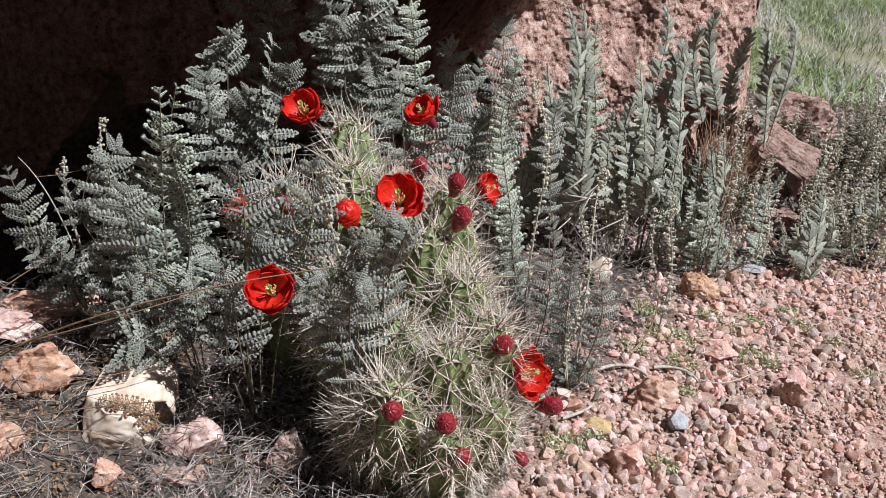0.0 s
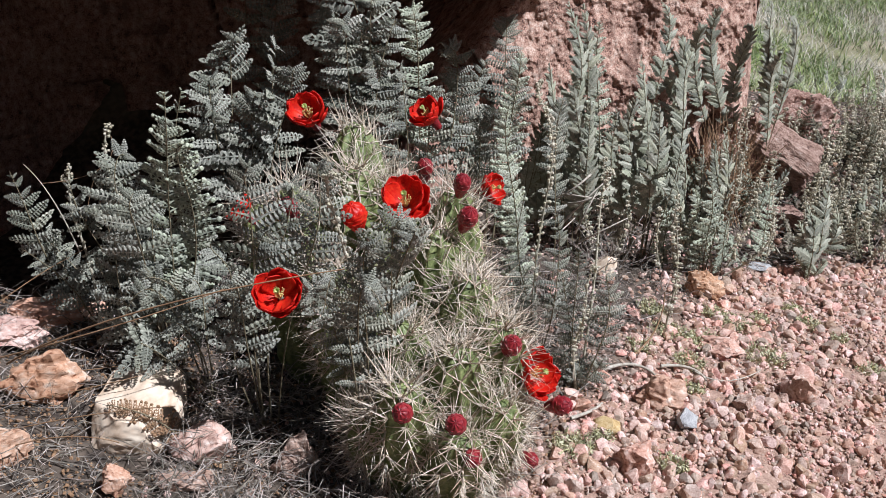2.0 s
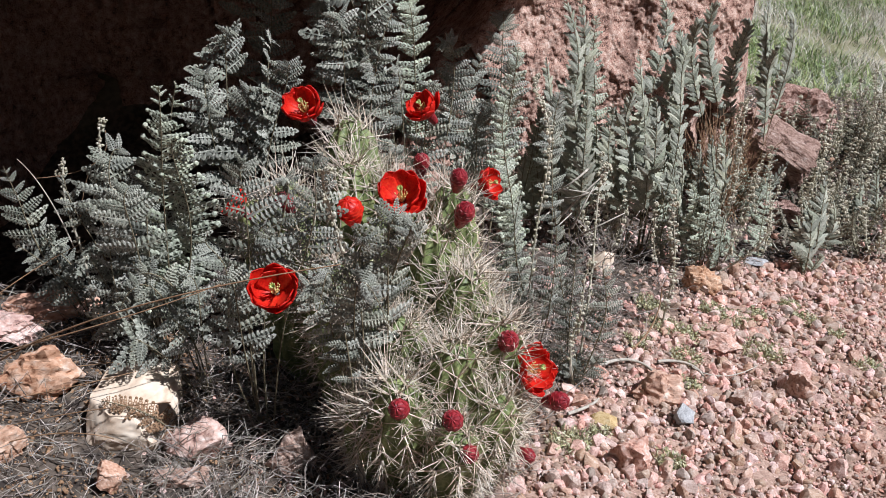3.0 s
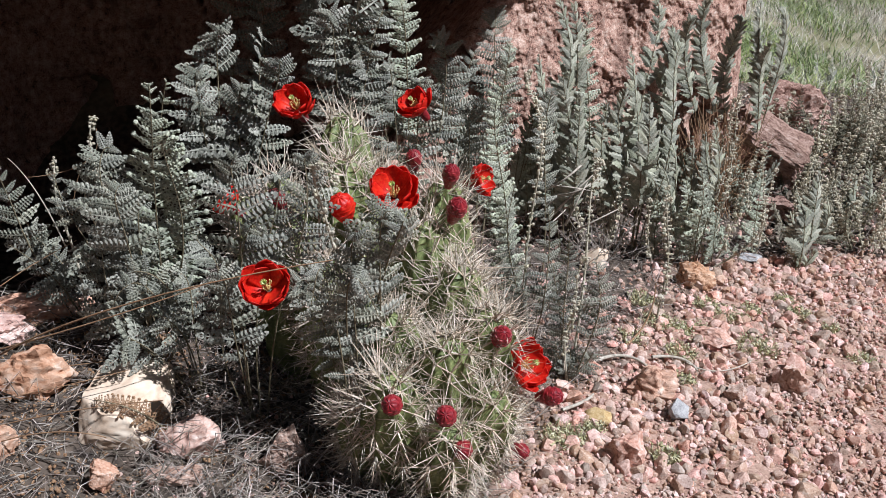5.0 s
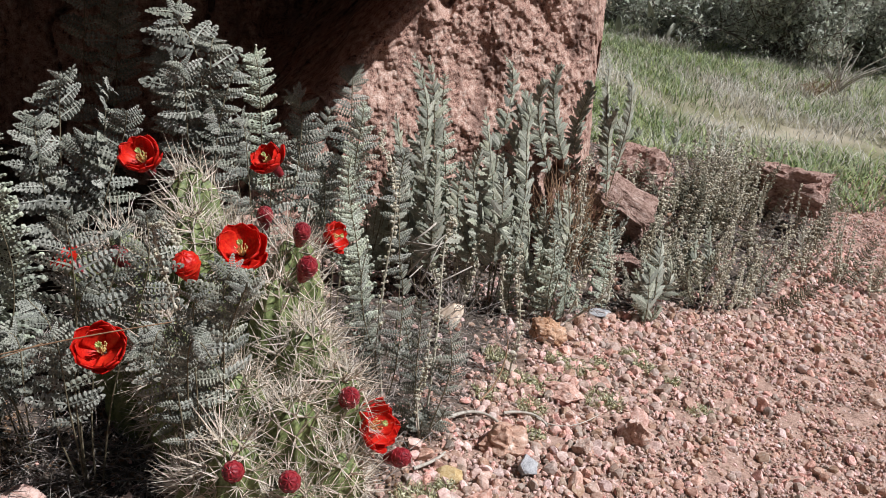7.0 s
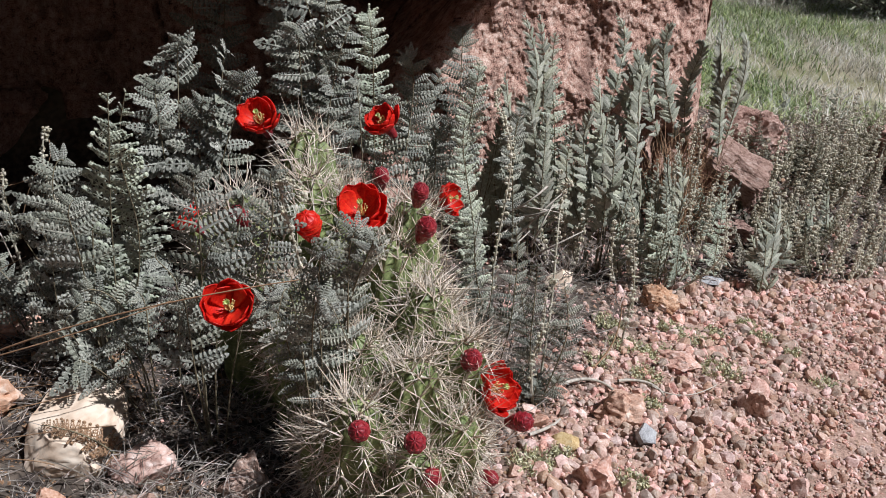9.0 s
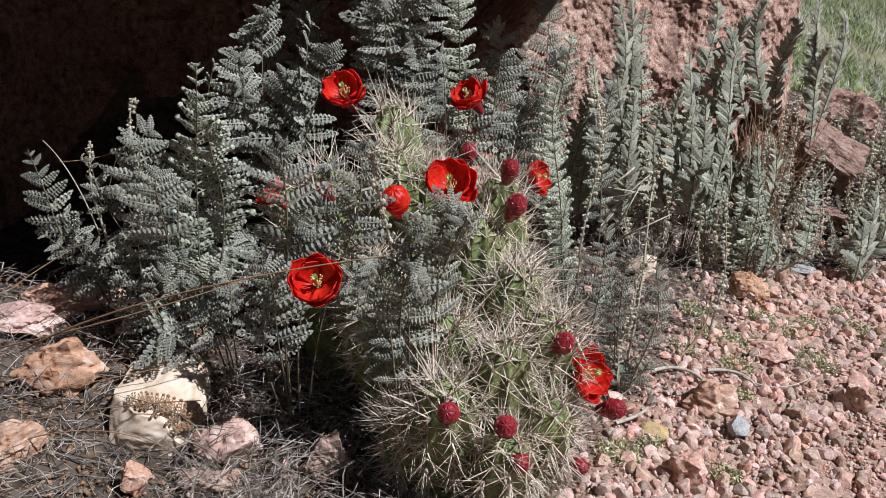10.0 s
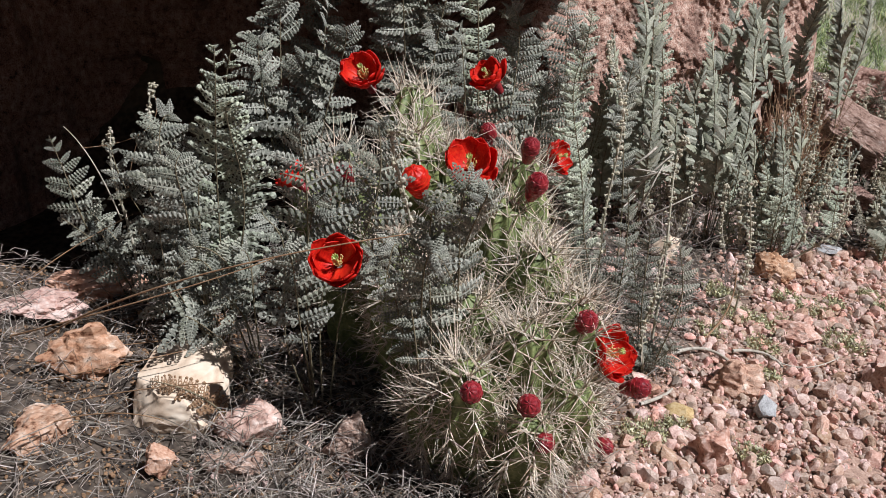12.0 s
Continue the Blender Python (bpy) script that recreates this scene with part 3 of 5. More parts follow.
p = fern(-0.339, 0.970, "grey-green star-scaled cloak fern with curled young tips beside the cactus")
frond(p, (-0.275, 0.910, 0.565), (-0.304, 0.934, 0.331), 0.071, "curl")
frond(p, (-0.256, 0.920, 0.563), (-0.287, 0.940, 0.338), 0.060, "curl")
frond(p, (-0.369, 0.970, 0.443), (-0.371, 0.970, 0.237), 0.117, "broad")
frond(p, (-0.407, 1.000, 0.470), (-0.391, 0.988, 0.362), 0.016, "bead")
frond(p, (-0.486, 1.010, 0.395), (-0.436, 0.994, 0.257), 0.085, "broad")
frond(p, (-0.270, 0.970, 0.402), (-0.294, 0.970, 0.271), 0.067, "broad")
frond(p, (-0.378, 0.920, 0.358), (-0.379, 0.940, 0.206), 0.104, "broad")
frond(p, (-0.348, 0.990, 0.389), (-0.352, 0.982, 0.223), 0.096, "broad")
frond(p, (-0.436, 0.950, 0.306), (-0.388, 0.958, 0.171), 0.098, "broad")
frond(p, (-0.364, 0.955, 0.450), (-0.373, 0.955, 0.341), 0.100, "broad")
frond(p, (-0.417, 0.990, 0.405), (-0.411, 0.990, 0.296), 0.085, "broad")
frond(p, (-0.317, 0.930, 0.444), (-0.329, 0.930, 0.338), 0.085, "broad")
frond(p, (-0.326, 0.900, 0.424), (-0.335, 0.900, 0.326), 0.095, "broad")
p = fern(-0.489, 1.030, "spreading grey-green cloak fern at the foot of the boulder")
frond(p, (-0.592, 1.030, 0.395), (-0.559, 1.030, 0.260), 0.090, "broad")
frond(p, (-0.581, 1.000, 0.280), (-0.506, 1.012, 0.195), 0.089, "broad")
frond(p, (-0.581, 1.060, 0.283), (-0.518, 1.048, 0.185), 0.077, "broad")
frond(p, (-0.604, 1.070, 0.315), (-0.545, 1.054, 0.210), 0.078, "broad")
frond(p, (-0.516, 1.050, 0.374), (-0.500, 1.042, 0.315), 0.015, "bead")
p = fern(-0.246, 0.900, "low drooping cloak fern over dry litter")
frond(p, (-0.246, 0.840, 0.160), (-0.316, 0.864, 0.210), 0.097, "broad")
frond(p, (-0.368, 0.880, 0.228), (-0.298, 0.888, 0.256), 0.072, "broad")
frond(p, (-0.346, 0.900, 0.271), (-0.288, 0.900, 0.254), 0.073, "broad")
frond(p, (-0.267, 0.900, 0.291), (-0.257, 0.900, 0.239), 0.072, "broad")
frond(p, (-0.296, 0.870, 0.218), (-0.268, 0.882, 0.222), 0.080, "broad")
p = fern(-0.166, 0.860, "bluish grey-green cloak fern growing through the cactus")
frond(p, (-0.148, 0.840, 0.487), (-0.165, 0.848, 0.341), 0.109, "broad")
frond(p, (-0.205, 0.840, 0.389), (-0.195, 0.848, 0.265), 0.091, "broad")
frond(p, (-0.066, 0.860, 0.478), (-0.099, 0.860, 0.356), 0.086, "broad")
frond(p, (-0.124, 0.830, 0.414), (-0.162, 0.842, 0.280), 0.089, "broad")
frond(p, (-0.120, 0.890, 0.441), (-0.139, 0.878, 0.336), 0.067, "broad")
frond(p, (-0.169, 0.800, 0.350), (-0.165, 0.824, 0.257), 0.089, "broad")
p = fern(-0.006, 0.800, "cloak fern with a beaded young frond among cactus stems")
frond(p, (0.053, 0.780, 0.430), (0.034, 0.788, 0.353), 0.086, "broad")
frond(p, (0.009, 0.760, 0.419), (0.002, 0.776, 0.323), 0.080, "broad")
frond(p, (-0.084, 0.760, 0.294), (-0.032, 0.776, 0.316), 0.064, "broad")
frond(p, (0.040, 0.750, 0.326), (-0.007, 0.770, 0.322), 0.063, "broad")
frond(p, (-0.010, 0.770, 0.497), (-0.026, 0.782, 0.377), 0.016, "bead")
frond(p, (-0.044, 0.750, 0.341), (-0.018, 0.770, 0.302), 0.060, "broad")
frond(p, (0.062, 0.780, 0.427), (0.033, 0.788, 0.341), 0.073, "broad")
p = fern(-0.271, 1.170, "tall grey-green cloak fern against the dark boulder", 0.9)
frond(p, (-0.272, 1.170, 0.571), (-0.295, 1.170, 0.394), 0.138, "broad")
frond(p, (-0.220, 1.190, 0.544), (-0.239, 1.182, 0.407), 0.119, "broad")
frond(p, (-0.308, 1.150, 0.503), (-0.312, 1.158, 0.374), 0.101, "broad")
frond(p, (-0.180, 1.150, 0.521), (-0.223, 1.158, 0.388), 0.099, "broad")
frond(p, (-0.240, 1.140, 0.491), (-0.260, 1.152, 0.361), 0.109, "broad")
frond(p, (-0.322, 1.140, 0.461), (-0.298, 1.152, 0.349), 0.092, "broad")
p = fern(-0.478, 1.830, "shaded cloak fern under the added boulder lip")
frond(p, (-0.509, 1.830, 0.570), (-0.525, 1.830, 0.423), 0.125, "broad")
frond(p, (-0.413, 1.830, 0.513), (-0.427, 1.830, 0.389), 0.105, "broad")
p = fern(-0.115, 1.230, "tall cloak fern with stiff fronds behind the cactus", 0.9)
frond(p, (-0.112, 1.230, 0.668), (-0.127, 1.230, 0.490), 0.145, "broad")
frond(p, (-0.083, 1.250, 0.592), (-0.087, 1.242, 0.470), 0.082, "broad")
frond(p, (-0.165, 1.230, 0.567), (-0.139, 1.230, 0.462), 0.082, "broad")
frond(p, (-0.055, 1.250, 0.558), (-0.069, 1.242, 0.443), 0.073, "broad")
frond(p, (-0.118, 1.200, 0.566), (-0.117, 1.212, 0.441), 0.099, "broad")
p = fern(-0.015, 1.270, "cloak fern with one curled pale frond behind the cactus")
frond(p, (-0.034, 1.270, 0.565), (-0.015, 1.270, 0.456), 0.055, "curl")
frond(p, (0.011, 1.300, 0.523), (0.032, 1.288, 0.396), 0.080, "broad")
frond(p, (-0.081, 1.220, 0.494), (-0.052, 1.240, 0.398), 0.083, "broad")
frond(p, (-0.041, 1.240, 0.482), (-0.031, 1.252, 0.386), 0.074, "broad")
frond(p, (0.011, 1.250, 0.463), (0.001, 1.258, 0.366), 0.074, "broad")
p = fern(0.087, 1.360, "dense cloak fern between the cactus and the boulder")
frond(p, (0.078, 1.390, 0.491), (0.078, 1.378, 0.339), 0.095, "broad")
frond(p, (0.096, 1.510, 0.528), (0.115, 1.450, 0.402), 0.077, "broad")
frond(p, (0.051, 1.360, 0.473), (0.055, 1.360, 0.323), 0.090, "broad")
frond(p, (0.129, 1.410, 0.484), (0.122, 1.390, 0.338), 0.081, "broad")
frond(p, (0.106, 1.310, 0.432), (0.098, 1.330, 0.305), 0.088, "broad")
frond(p, (0.029, 1.360, 0.453), (0.040, 1.360, 0.333), 0.080, "broad")
frond(p, (0.072, 1.320, 0.418), (0.078, 1.336, 0.292), 0.089, "broad")
p = fern(0.199, 1.200, "upright cloak fern with narrow pale fronds")
frond(p, (0.151, 1.200, 0.555), (0.149, 1.200, 0.338), 0.052, "curl")
frond(p, (0.139, 1.160, 0.493), (0.151, 1.176, 0.280), 0.046, "curl")
frond(p, (0.178, 1.200, 0.510), (0.194, 1.200, 0.312), 0.026, "bead")
frond(p, (0.210, 1.250, 0.472), (0.220, 1.230, 0.321), 0.057, "broad")
frond(p, (0.168, 1.150, 0.358), (0.171, 1.170, 0.164), 0.055, "broad")
frond(p, (0.215, 1.140, 0.337), (0.222, 1.164, 0.161), 0.069, "broad")
frond(p, (0.137, 1.170, 0.349), (0.151, 1.182, 0.198), 0.064, "broad")
frond(p, (0.185, 1.140, 0.279), (0.192, 1.164, 0.127), 0.065, "broad")
p = fern(0.263, 1.580, "tall pale cloak fern in front of the pink granite")
frond(p, (0.211, 1.580, 0.577), (0.231, 1.580, 0.303), 0.110, "narrow")
frond(p, (0.240, 1.600, 0.571), (0.265, 1.592, 0.289), 0.100, "narrow")
frond(p, (0.275, 1.610, 0.530), (0.286, 1.598, 0.300), 0.052, "curl")
frond(p, (0.187, 1.550, 0.463), (0.217, 1.562, 0.261), 0.079, "narrow")
frond(p, (0.233, 1.530, 0.438), (0.251, 1.550, 0.209), 0.099, "narrow")
frond(p, (0.266, 1.540, 0.405), (0.271, 1.556, 0.196), 0.094, "narrow")
p = fern(0.402, 1.620, "pale cloak fern leaning on the granite boulder")
frond(p, (0.396, 1.720, 0.552), (0.414, 1.680, 0.292), 0.093, "narrow")
frond(p, (0.358, 1.620, 0.470), (0.392, 1.620, 0.239), 0.102, "narrow")
frond(p, (0.436, 1.720, 0.484), (0.446, 1.680, 0.305), 0.093, "narrow")
frond(p, (0.320, 1.590, 0.366), (0.342, 1.602, 0.194), 0.105, "narrow")
frond(p, (0.458, 1.700, 0.456), (0.457, 1.668, 0.298), 0.074, "narrow")
frond(p, (0.352, 1.590, 0.407), (0.378, 1.602, 0.208), 0.096, "narrow")
frond(p, (0.444, 1.560, 0.180), (0.395, 1.584, 0.192), 0.087, "narrow")
frond(p, (0.399, 1.600, 0.373), (0.413, 1.608, 0.196), 0.103, "narrow")
p = fern(0.524, 1.600, "small upright cloak fern above an orange stone")
frond(p, (0.492, 1.600, 0.306), (0.510, 1.600, 0.125), 0.072, "narrow")
frond(p, (0.529, 1.600, 0.320), (0.546, 1.600, 0.158), 0.083, "narrow")
frond(p, (0.448, 1.600, 0.296), (0.487, 1.600, 0.130), 0.074, "narrow")
frond(p, (0.571, 1.620, 0.373), (0.567, 1.612, 0.130), 0.028, "bead")
frond(p, (0.622, 1.580, 0.277), (0.629, 1.588, 0.094), 0.023, "bead")
frond(p, (0.511, 1.570, 0.251), (0.525, 1.582, 0.115), 0.059, "curl")
frond(p, (0.482, 1.570, 0.226), (0.505, 1.582, 0.101), 0.055, "curl")
frond(p, (0.433, 1.580, 0.243), (0.482, 1.588, 0.110), 0.074, "narrow")
p = fern(0.428, 1.330, "single beaded cloak fern frond rising from gravel")
frond(p, (0.421, 1.330, 0.268), (0.427, 1.330, 0.111), 0.030, "bead")
p = fern(0.267, 1.100, "cloak fern with beaded curling fronds beside gravel")
fill(p, 4, 0.088, "broad")
frond(p, (0.273, 1.080, 0.267), (0.260, 1.088, 0.136), 0.022, "bead")
frond(p, (0.293, 1.100, 0.263), (0.297, 1.100, 0.152), 0.071, "broad")
frond(p, (0.297, 1.200, 0.379), (0.282, 1.160, 0.258), 0.020, "bead")
frond(p, (0.254, 1.120, 0.284), (0.254, 1.112, 0.162), 0.054, "broad")
frond(p, (0.231, 1.120, 0.244), (0.248, 1.112, 0.120), 0.054, "broad")
p = fern(0.763, 1.680, "low cloak fern at the foot of a pink rock")
fill(p, 4, 0.11, "narrow")
frond(p, (0.754, 1.680, 0.128), (0.761, 1.680, 0.035), 0.113, "narrow")
frond(p, (0.788, 1.760, 0.198), (0.789, 1.728, 0.054), 0.091, "narrow")
frond(p, (0.720, 1.680, 0.123), (0.747, 1.680, 0.034), 0.081, "narrow")
p = fern(0.760, 1.790, "beaded cloak fern in front of the tilted slab")
frond(p, (0.669, 1.780, 0.231), (0.668, 1.780, 0.075), 0.026, "bead")
frond(p, (0.776, 1.760, 0.150), (0.790, 1.760, 0.037), 0.075, "narrow")
frond(p, (0.813, 1.780, 0.131), (0.824, 1.780, 0.024), 0.070, "narrow")
frond(p, (0.746, 1.750, 0.139), (0.773, 1.750, 0.041), 0.060, "narrow")
frond(p, (0.646, 1.760, 0.188), (0.649, 1.760, 0.055), 0.022, "bead")
p = fern(0.660, 1.900, "curling beaded cloak fern beside the tilted slab")
frond(p, (0.619, 1.900, 0.290), (0.629, 1.900, 0.136), 0.028, "bead")
frond(p, (0.590, 1.880, 0.255), (0.599, 1.880, 0.099), 0.024, "bead")
frond(p, (0.563, 1.860, 0.227), (0.589, 1.860, 0.107), 0.070, "narrow")
p = fern(0.680, 1.990, "slender cloak fern beside the boulder edge")
fill(p, 4, 0.077, "narrow")
frond(p, (0.706, 1.990, 0.472), (0.718, 1.990, 0.321), 0.058, "narrow")
frond(p, (0.664, 2.020, 0.504), (0.686, 2.008, 0.342), 0.058, "narrow")
frond(p, (0.624, 1.850, 0.320), (0.638, 1.950, 0.096), 0.031, "bead")
frond(p, (0.560, 1.990, 0.488), (0.579, 1.990, 0.325), 0.077, "narrow")
frond(p, (0.517, 1.940, 0.455), (0.536, 1.960, 0.316), 0.076, "narrow")
frond(p, (0.620, 2.040, 0.442), (0.634, 2.020, 0.307), 0.065, "narrow")
frond(p, (0.682, 1.940, 0.413), (0.699, 1.960, 0.272), 0.064, "narrow")
p = fern(0.980, 2.309, "small grey-green cloak fern beside the pink rocks")
fill(p, 4, 0.11, "narrow")
frond(p, (0.953, 2.309, 0.163), (0.973, 2.309, 0.030), 0.096, "narrow")
frond(p, (0.913, 2.339, 0.183), (0.950, 2.327, 0.038), 0.084, "narrow")
frond(p, (0.981, 2.289, 0.140), (0.994, 2.297, 0.020), 0.088, "narrow")
frond(p, (0.899, 2.309, 0.105), (0.942, 2.309, -0.005), 0.075, "narrow")
p = fern(1.107, 2.372, "cloak fern with crowded narrow fronds at the trail edge")
fill(p, 4, 0.11, "narrow")
frond(p, (1.056, 2.372, 0.174), (1.091, 2.372, 0.016), 0.095, "narrow")
frond(p, (1.097, 2.402, 0.200), (1.116, 2.390, 0.028), 0.087, "narrow")
frond(p, (1.031, 2.372, 0.141), (1.079, 2.372, -0.001), 0.062, "curl")
frond(p, (1.088, 2.342, 0.107), (1.106, 2.354, -0.010), 0.087, "narrow")
frond(p, (1.135, 2.372, 0.116), (1.135, 2.372, -0.014), 0.087, "narrow")
p = fern(0.977, 2.000, "low cloak fern over dark litter by the trail")
fill(p, 4, 0.11, "narrow")
frond(p, (0.943, 2.000, 0.115), (0.966, 2.000, 0.009), 0.082, "narrow")
frond(p, (0.980, 2.020, 0.139), (0.992, 2.012, 0.013), 0.075, "narrow")
frond(p, (0.912, 2.000, 0.091), (0.949, 2.000, -0.007), 0.075, "narrow")
frond(p, (1.001, 1.980, 0.084), (0.998, 1.988, -0.006), 0.063, "broad")
p = fern(0.887, 1.960, "young cloak fern in dark soil below the pink rock")
fill(p, 4, 0.11, "narrow")
frond(p, (0.847, 1.960, 0.102), (0.872, 1.960, 0.011), 0.073, "narrow")
frond(p, (0.884, 1.960, 0.083), (0.890, 1.960, 0.005), 0.069, "narrow")
frond(p, (0.827, 1.940, 0.066), (0.859, 1.948, -0.007), 0.061, "broad")
p = fern(0.992, 3.030, "tall cloak fern where the boulder meets the grass")
fill(p, 4, 0.11, "narrow")
frond(p, (0.912, 3.030, 0.253), (0.956, 3.030, 0.063), 0.115, "narrow")
frond(p, (0.979, 3.060, 0.203), (0.994, 3.048, 0.041), 0.105, "narrow")
frond(p, (0.901, 3.030, 0.186), (0.952, 3.030, 0.023), 0.099, "narrow")
frond(p, (1.011, 3.030, 0.134), (1.012, 3.030, 0.007), 0.095, "narrow")
p = fern(1.191, 3.153, "dark cloak fern before the grass")
fill(p, 4, 0.11, "narrow")
frond(p, (1.130, 3.153, 0.142), (1.167, 3.153, 0.003), 0.110, "narrow")
frond(p, (1.191, 3.153, 0.126), (1.198, 3.153, -0.005), 0.105, "narrow")
frond(p, (1.090, 3.153, 0.100), (1.146, 3.153, -0.019), 0.099, "narrow")
p = fern(1.361, 3.118, "dark cloak fern thicket before the grass")
fill(p, 4, 0.11, "narrow")
frond(p, (1.303, 3.118, 0.130), (1.341, 3.118, -0.018), 0.111, "narrow")
frond(p, (1.348, 3.118, 0.152), (1.365, 3.118, -0.006), 0.111, "narrow")
frond(p, (1.259, 3.118, 0.098), (1.321, 3.118, -0.040), 0.100, "narrow")
frond(p, (1.397, 3.118, 0.086), (1.387, 3.118, -0.036), 0.101, "narrow")


def fern_patch(seed, count, x0, x1, y0, y1, tall, label, brown=True):
    """Plants of slender fronds scattered over a stretch of the bank."""
    r = np.random.default_rng(seed)
    for _ in range(count):
        x, y = r.uniform(x0, x1), r.uniform(y0, y1)
        pl = fern(x, y, label)
        for _ in range(int(r.integers(3, 5))):
            dx, dy, h = r.normal(0, 0.035), r.normal(0, 0.03), tall * r.uniform(0.6, 1.1)
            z = pl.location.z
            tip = (x + dx * 1.5, y + dy * 1.5, z + h)
            low = (x + dx * 0.8, y + dy * 0.8, z + h * 0.35)
            kind = ("bead", "bead", "curl", "bead")[int(r.integers(0, 4))]
            dry = frond(pl, tip, low, r.uniform(0.028, 0.042) if kind == "bead" else r.uniform(0.038, 0.055), kind, False)
            for ob in dry.children:
                if ob.data.materials[0] != BEAD and brown:
                    ob.data.materials[0] = DRYFERN


fern_patch(11, 17, 0.80, 1.14, 1.80, 2.12, 0.165, "slender brownish cloak fern at the trail edge")
fern_patch(12, 22, 1.05, 1.52, 2.05, 2.55, 0.21, "slender brownish cloak fern at the trail edge")
fern_patch(13, 12, 0.80, 1.30, 2.20, 2.60, 0.18, "dry cloak fern below the granite boulder")
fern_patch(16, 9, 0.70, 1.00, 2.06, 2.22, 0.20, "slender brownish cloak fern between pink rocks")
fern_patch(14, 8, 0.25, 0.75, 1.60, 1.85, 0.22, "pale cloak fern at the foot of the boulder", False)


def boulder_thicket(seed, count):
    """Upright pale ferns in a dense row along the lit foot of the boulder."""
    r = np.random.default_rng(seed)
    for i in range(count):
        x = 0.10 + 0.62 * (i + r.uniform(0, 1)) / count
        y = 1.66 + 0.60 * x - r.uniform(0.0, 0.16)
        pl = fern(x, y, "upright pale cloak fern along the foot of the boulder", r.uniform(0.0, 0.3))
        z = pl.location.z
        for _ in range(4):
            h = (0.36 - 0.22 * x) * r.uniform(0.55, 1.1)
            dx, dy = r.normal(0, 0.035), r.normal(0, 0.02)
            kind = "narrow" if r.random() < 0.75 else "curl"
            frond(pl, (x + dx, y + dy, z + h), (x + dx * 0.3, y + dy * 0.3, z + h * 0.4), r.uniform(0.06, 0.095) if kind == "narrow" else 0.045, kind, False)


boulder_thicket(15, 10)


# ---------------------------------------------------------------- cactus
CENTRE = np.array([0.045, 0.95])
cactus = new("hedgehog_cactus")
cactus.location = (CENTRE[0], CENTRE[1], float(ground_z(*CENTRE)))
tagged(cactus, "clump of spiny green hedgehog cactus stems with scarlet flowers", "cactus")
ORIGIN = np.array(cactus.location)
cactus_rng = np.random.default_rng(9)


def stem(x, y, z, radius, dense=1.0):
    """A ribbed stem whose top is at x, y, z, leaning out from the middle of the clump, with clusters of spines on its ribs."""
    rng = cactus_rng
    top = np.array([x, y, z]) - ORIGIN
    foot = np.array([top[0] * 0.62, top[1] * 0.62, -0.02])
    axis = top - foot
    height = np.linalg.norm(axis)
    axis = axis / height
    side = unit(np.cross(axis, (0.2, 1, 0.1)))
    fore = np.cross(axis, side)
    ribs, na, nz = 9, 90, 30
    hs = np.linspace(0, 1, nz) ** 0.8
    prof = lambda h: np.clip(1 - np.clip((h - 0.45) / 0.55, 0, 1) ** 2.6, 0.0, 1) ** 0.5
    ang = np.arange(na) / na * 2 * np.pi
    rings = []
    for h in hs:
        r = radius * prof(h)
        shape = 1 - 0.20 * (0.5 - 0.5 * np.cos(ribs * ang)) ** 0.7
        bump = 1 + 0.08 * np.cos(h * height / 0.0155 * 2 * np.pi) * (0.5 + 0.5 * np.cos(ribs * ang)) ** 3
        rr = (r * shape * bump)[:, None]
        rings.append(foot + axis * h * height + rr * (np.cos(ang)[:, None] * side + np.sin(ang)[:, None] * fore))
    v = np.concatenate(rings)
    k, i = np.arange(nz - 1)[:, None] * na, np.arange(na)[None]
    j = (i + 1) % na
    s = Soup()
    s.add(v, np.stack([k + i, k + j, k + na + j, k + na + i], -1).reshape(-1, 4))
    body = part("stem", s.mesh("stem", FLESH, True), cactus)
    rows = int(height * 0.95 / 0.0155)
    a = np.repeat(np.arange(ribs) / ribs * 2 * np.pi, rows)
    h = 1 - (np.tile(np.arange(rows), ribs) + rng.uniform(0, 0.6, rows * ribs)) * 0.0155 / height
    a, h = a[(h > 0.12) & ((1 - h) * height < 0.18)], h[(h > 0.12) & ((1 - h) * height < 0.18)]
    per = int(8 * dense)
    a, h = np.repeat(a, per), np.repeat(h, per)
    keep = rng.random(len(a)) < 0.9
    a, h = a[keep], h[keep]
    n = len(a)
    r = radius * prof(np.minimum(h, 0.985))
    out = np.cos(a)[:, None] * side + np.sin(a)[:, None] * fore
    slope = (np.clip((h - 0.55) / 0.45, 0, 1) ** 1.5)[:, None]
    nrm = unit(out * (1 - 0.8 * slope) + axis * slope)
    at = foot + axis * (h * height)[:, None] + out * r[:, None]
    ln = rng.uniform(0.020, 0.056, (n, 1)) * (0.75 + 0.5 * slope)
    d = unit(nrm * rng.uniform(0.25, 1.0, (n, 1)) + rng.normal(0, 0.60, (n, 3)))
    e1 = unit(np.cross(d, (0.3, 0.5, 0.8)))
    e2 = np.cross(d, e1)
    w = rng.uniform(0.0006, 0.0012, (n, 1))
    v = np.stack([at + e1 * w, at - e1 * w * 0.5 + e2 * w, at - e1 * w * 0.5 - e2 * w, at + d * ln], 1).reshape(-1, 3)
    k = np.arange(n)[:, None] * 4
    sp = Soup()
    sp.add(v, np.concatenate([k + [0, 1, 3], k + [1, 2, 3], k + [2, 0, 3]]))
    tagged(part("spines", sp.mesh("spines", SPINE), body, "pale straw-coloured spines"), kind="stuff")
    return body


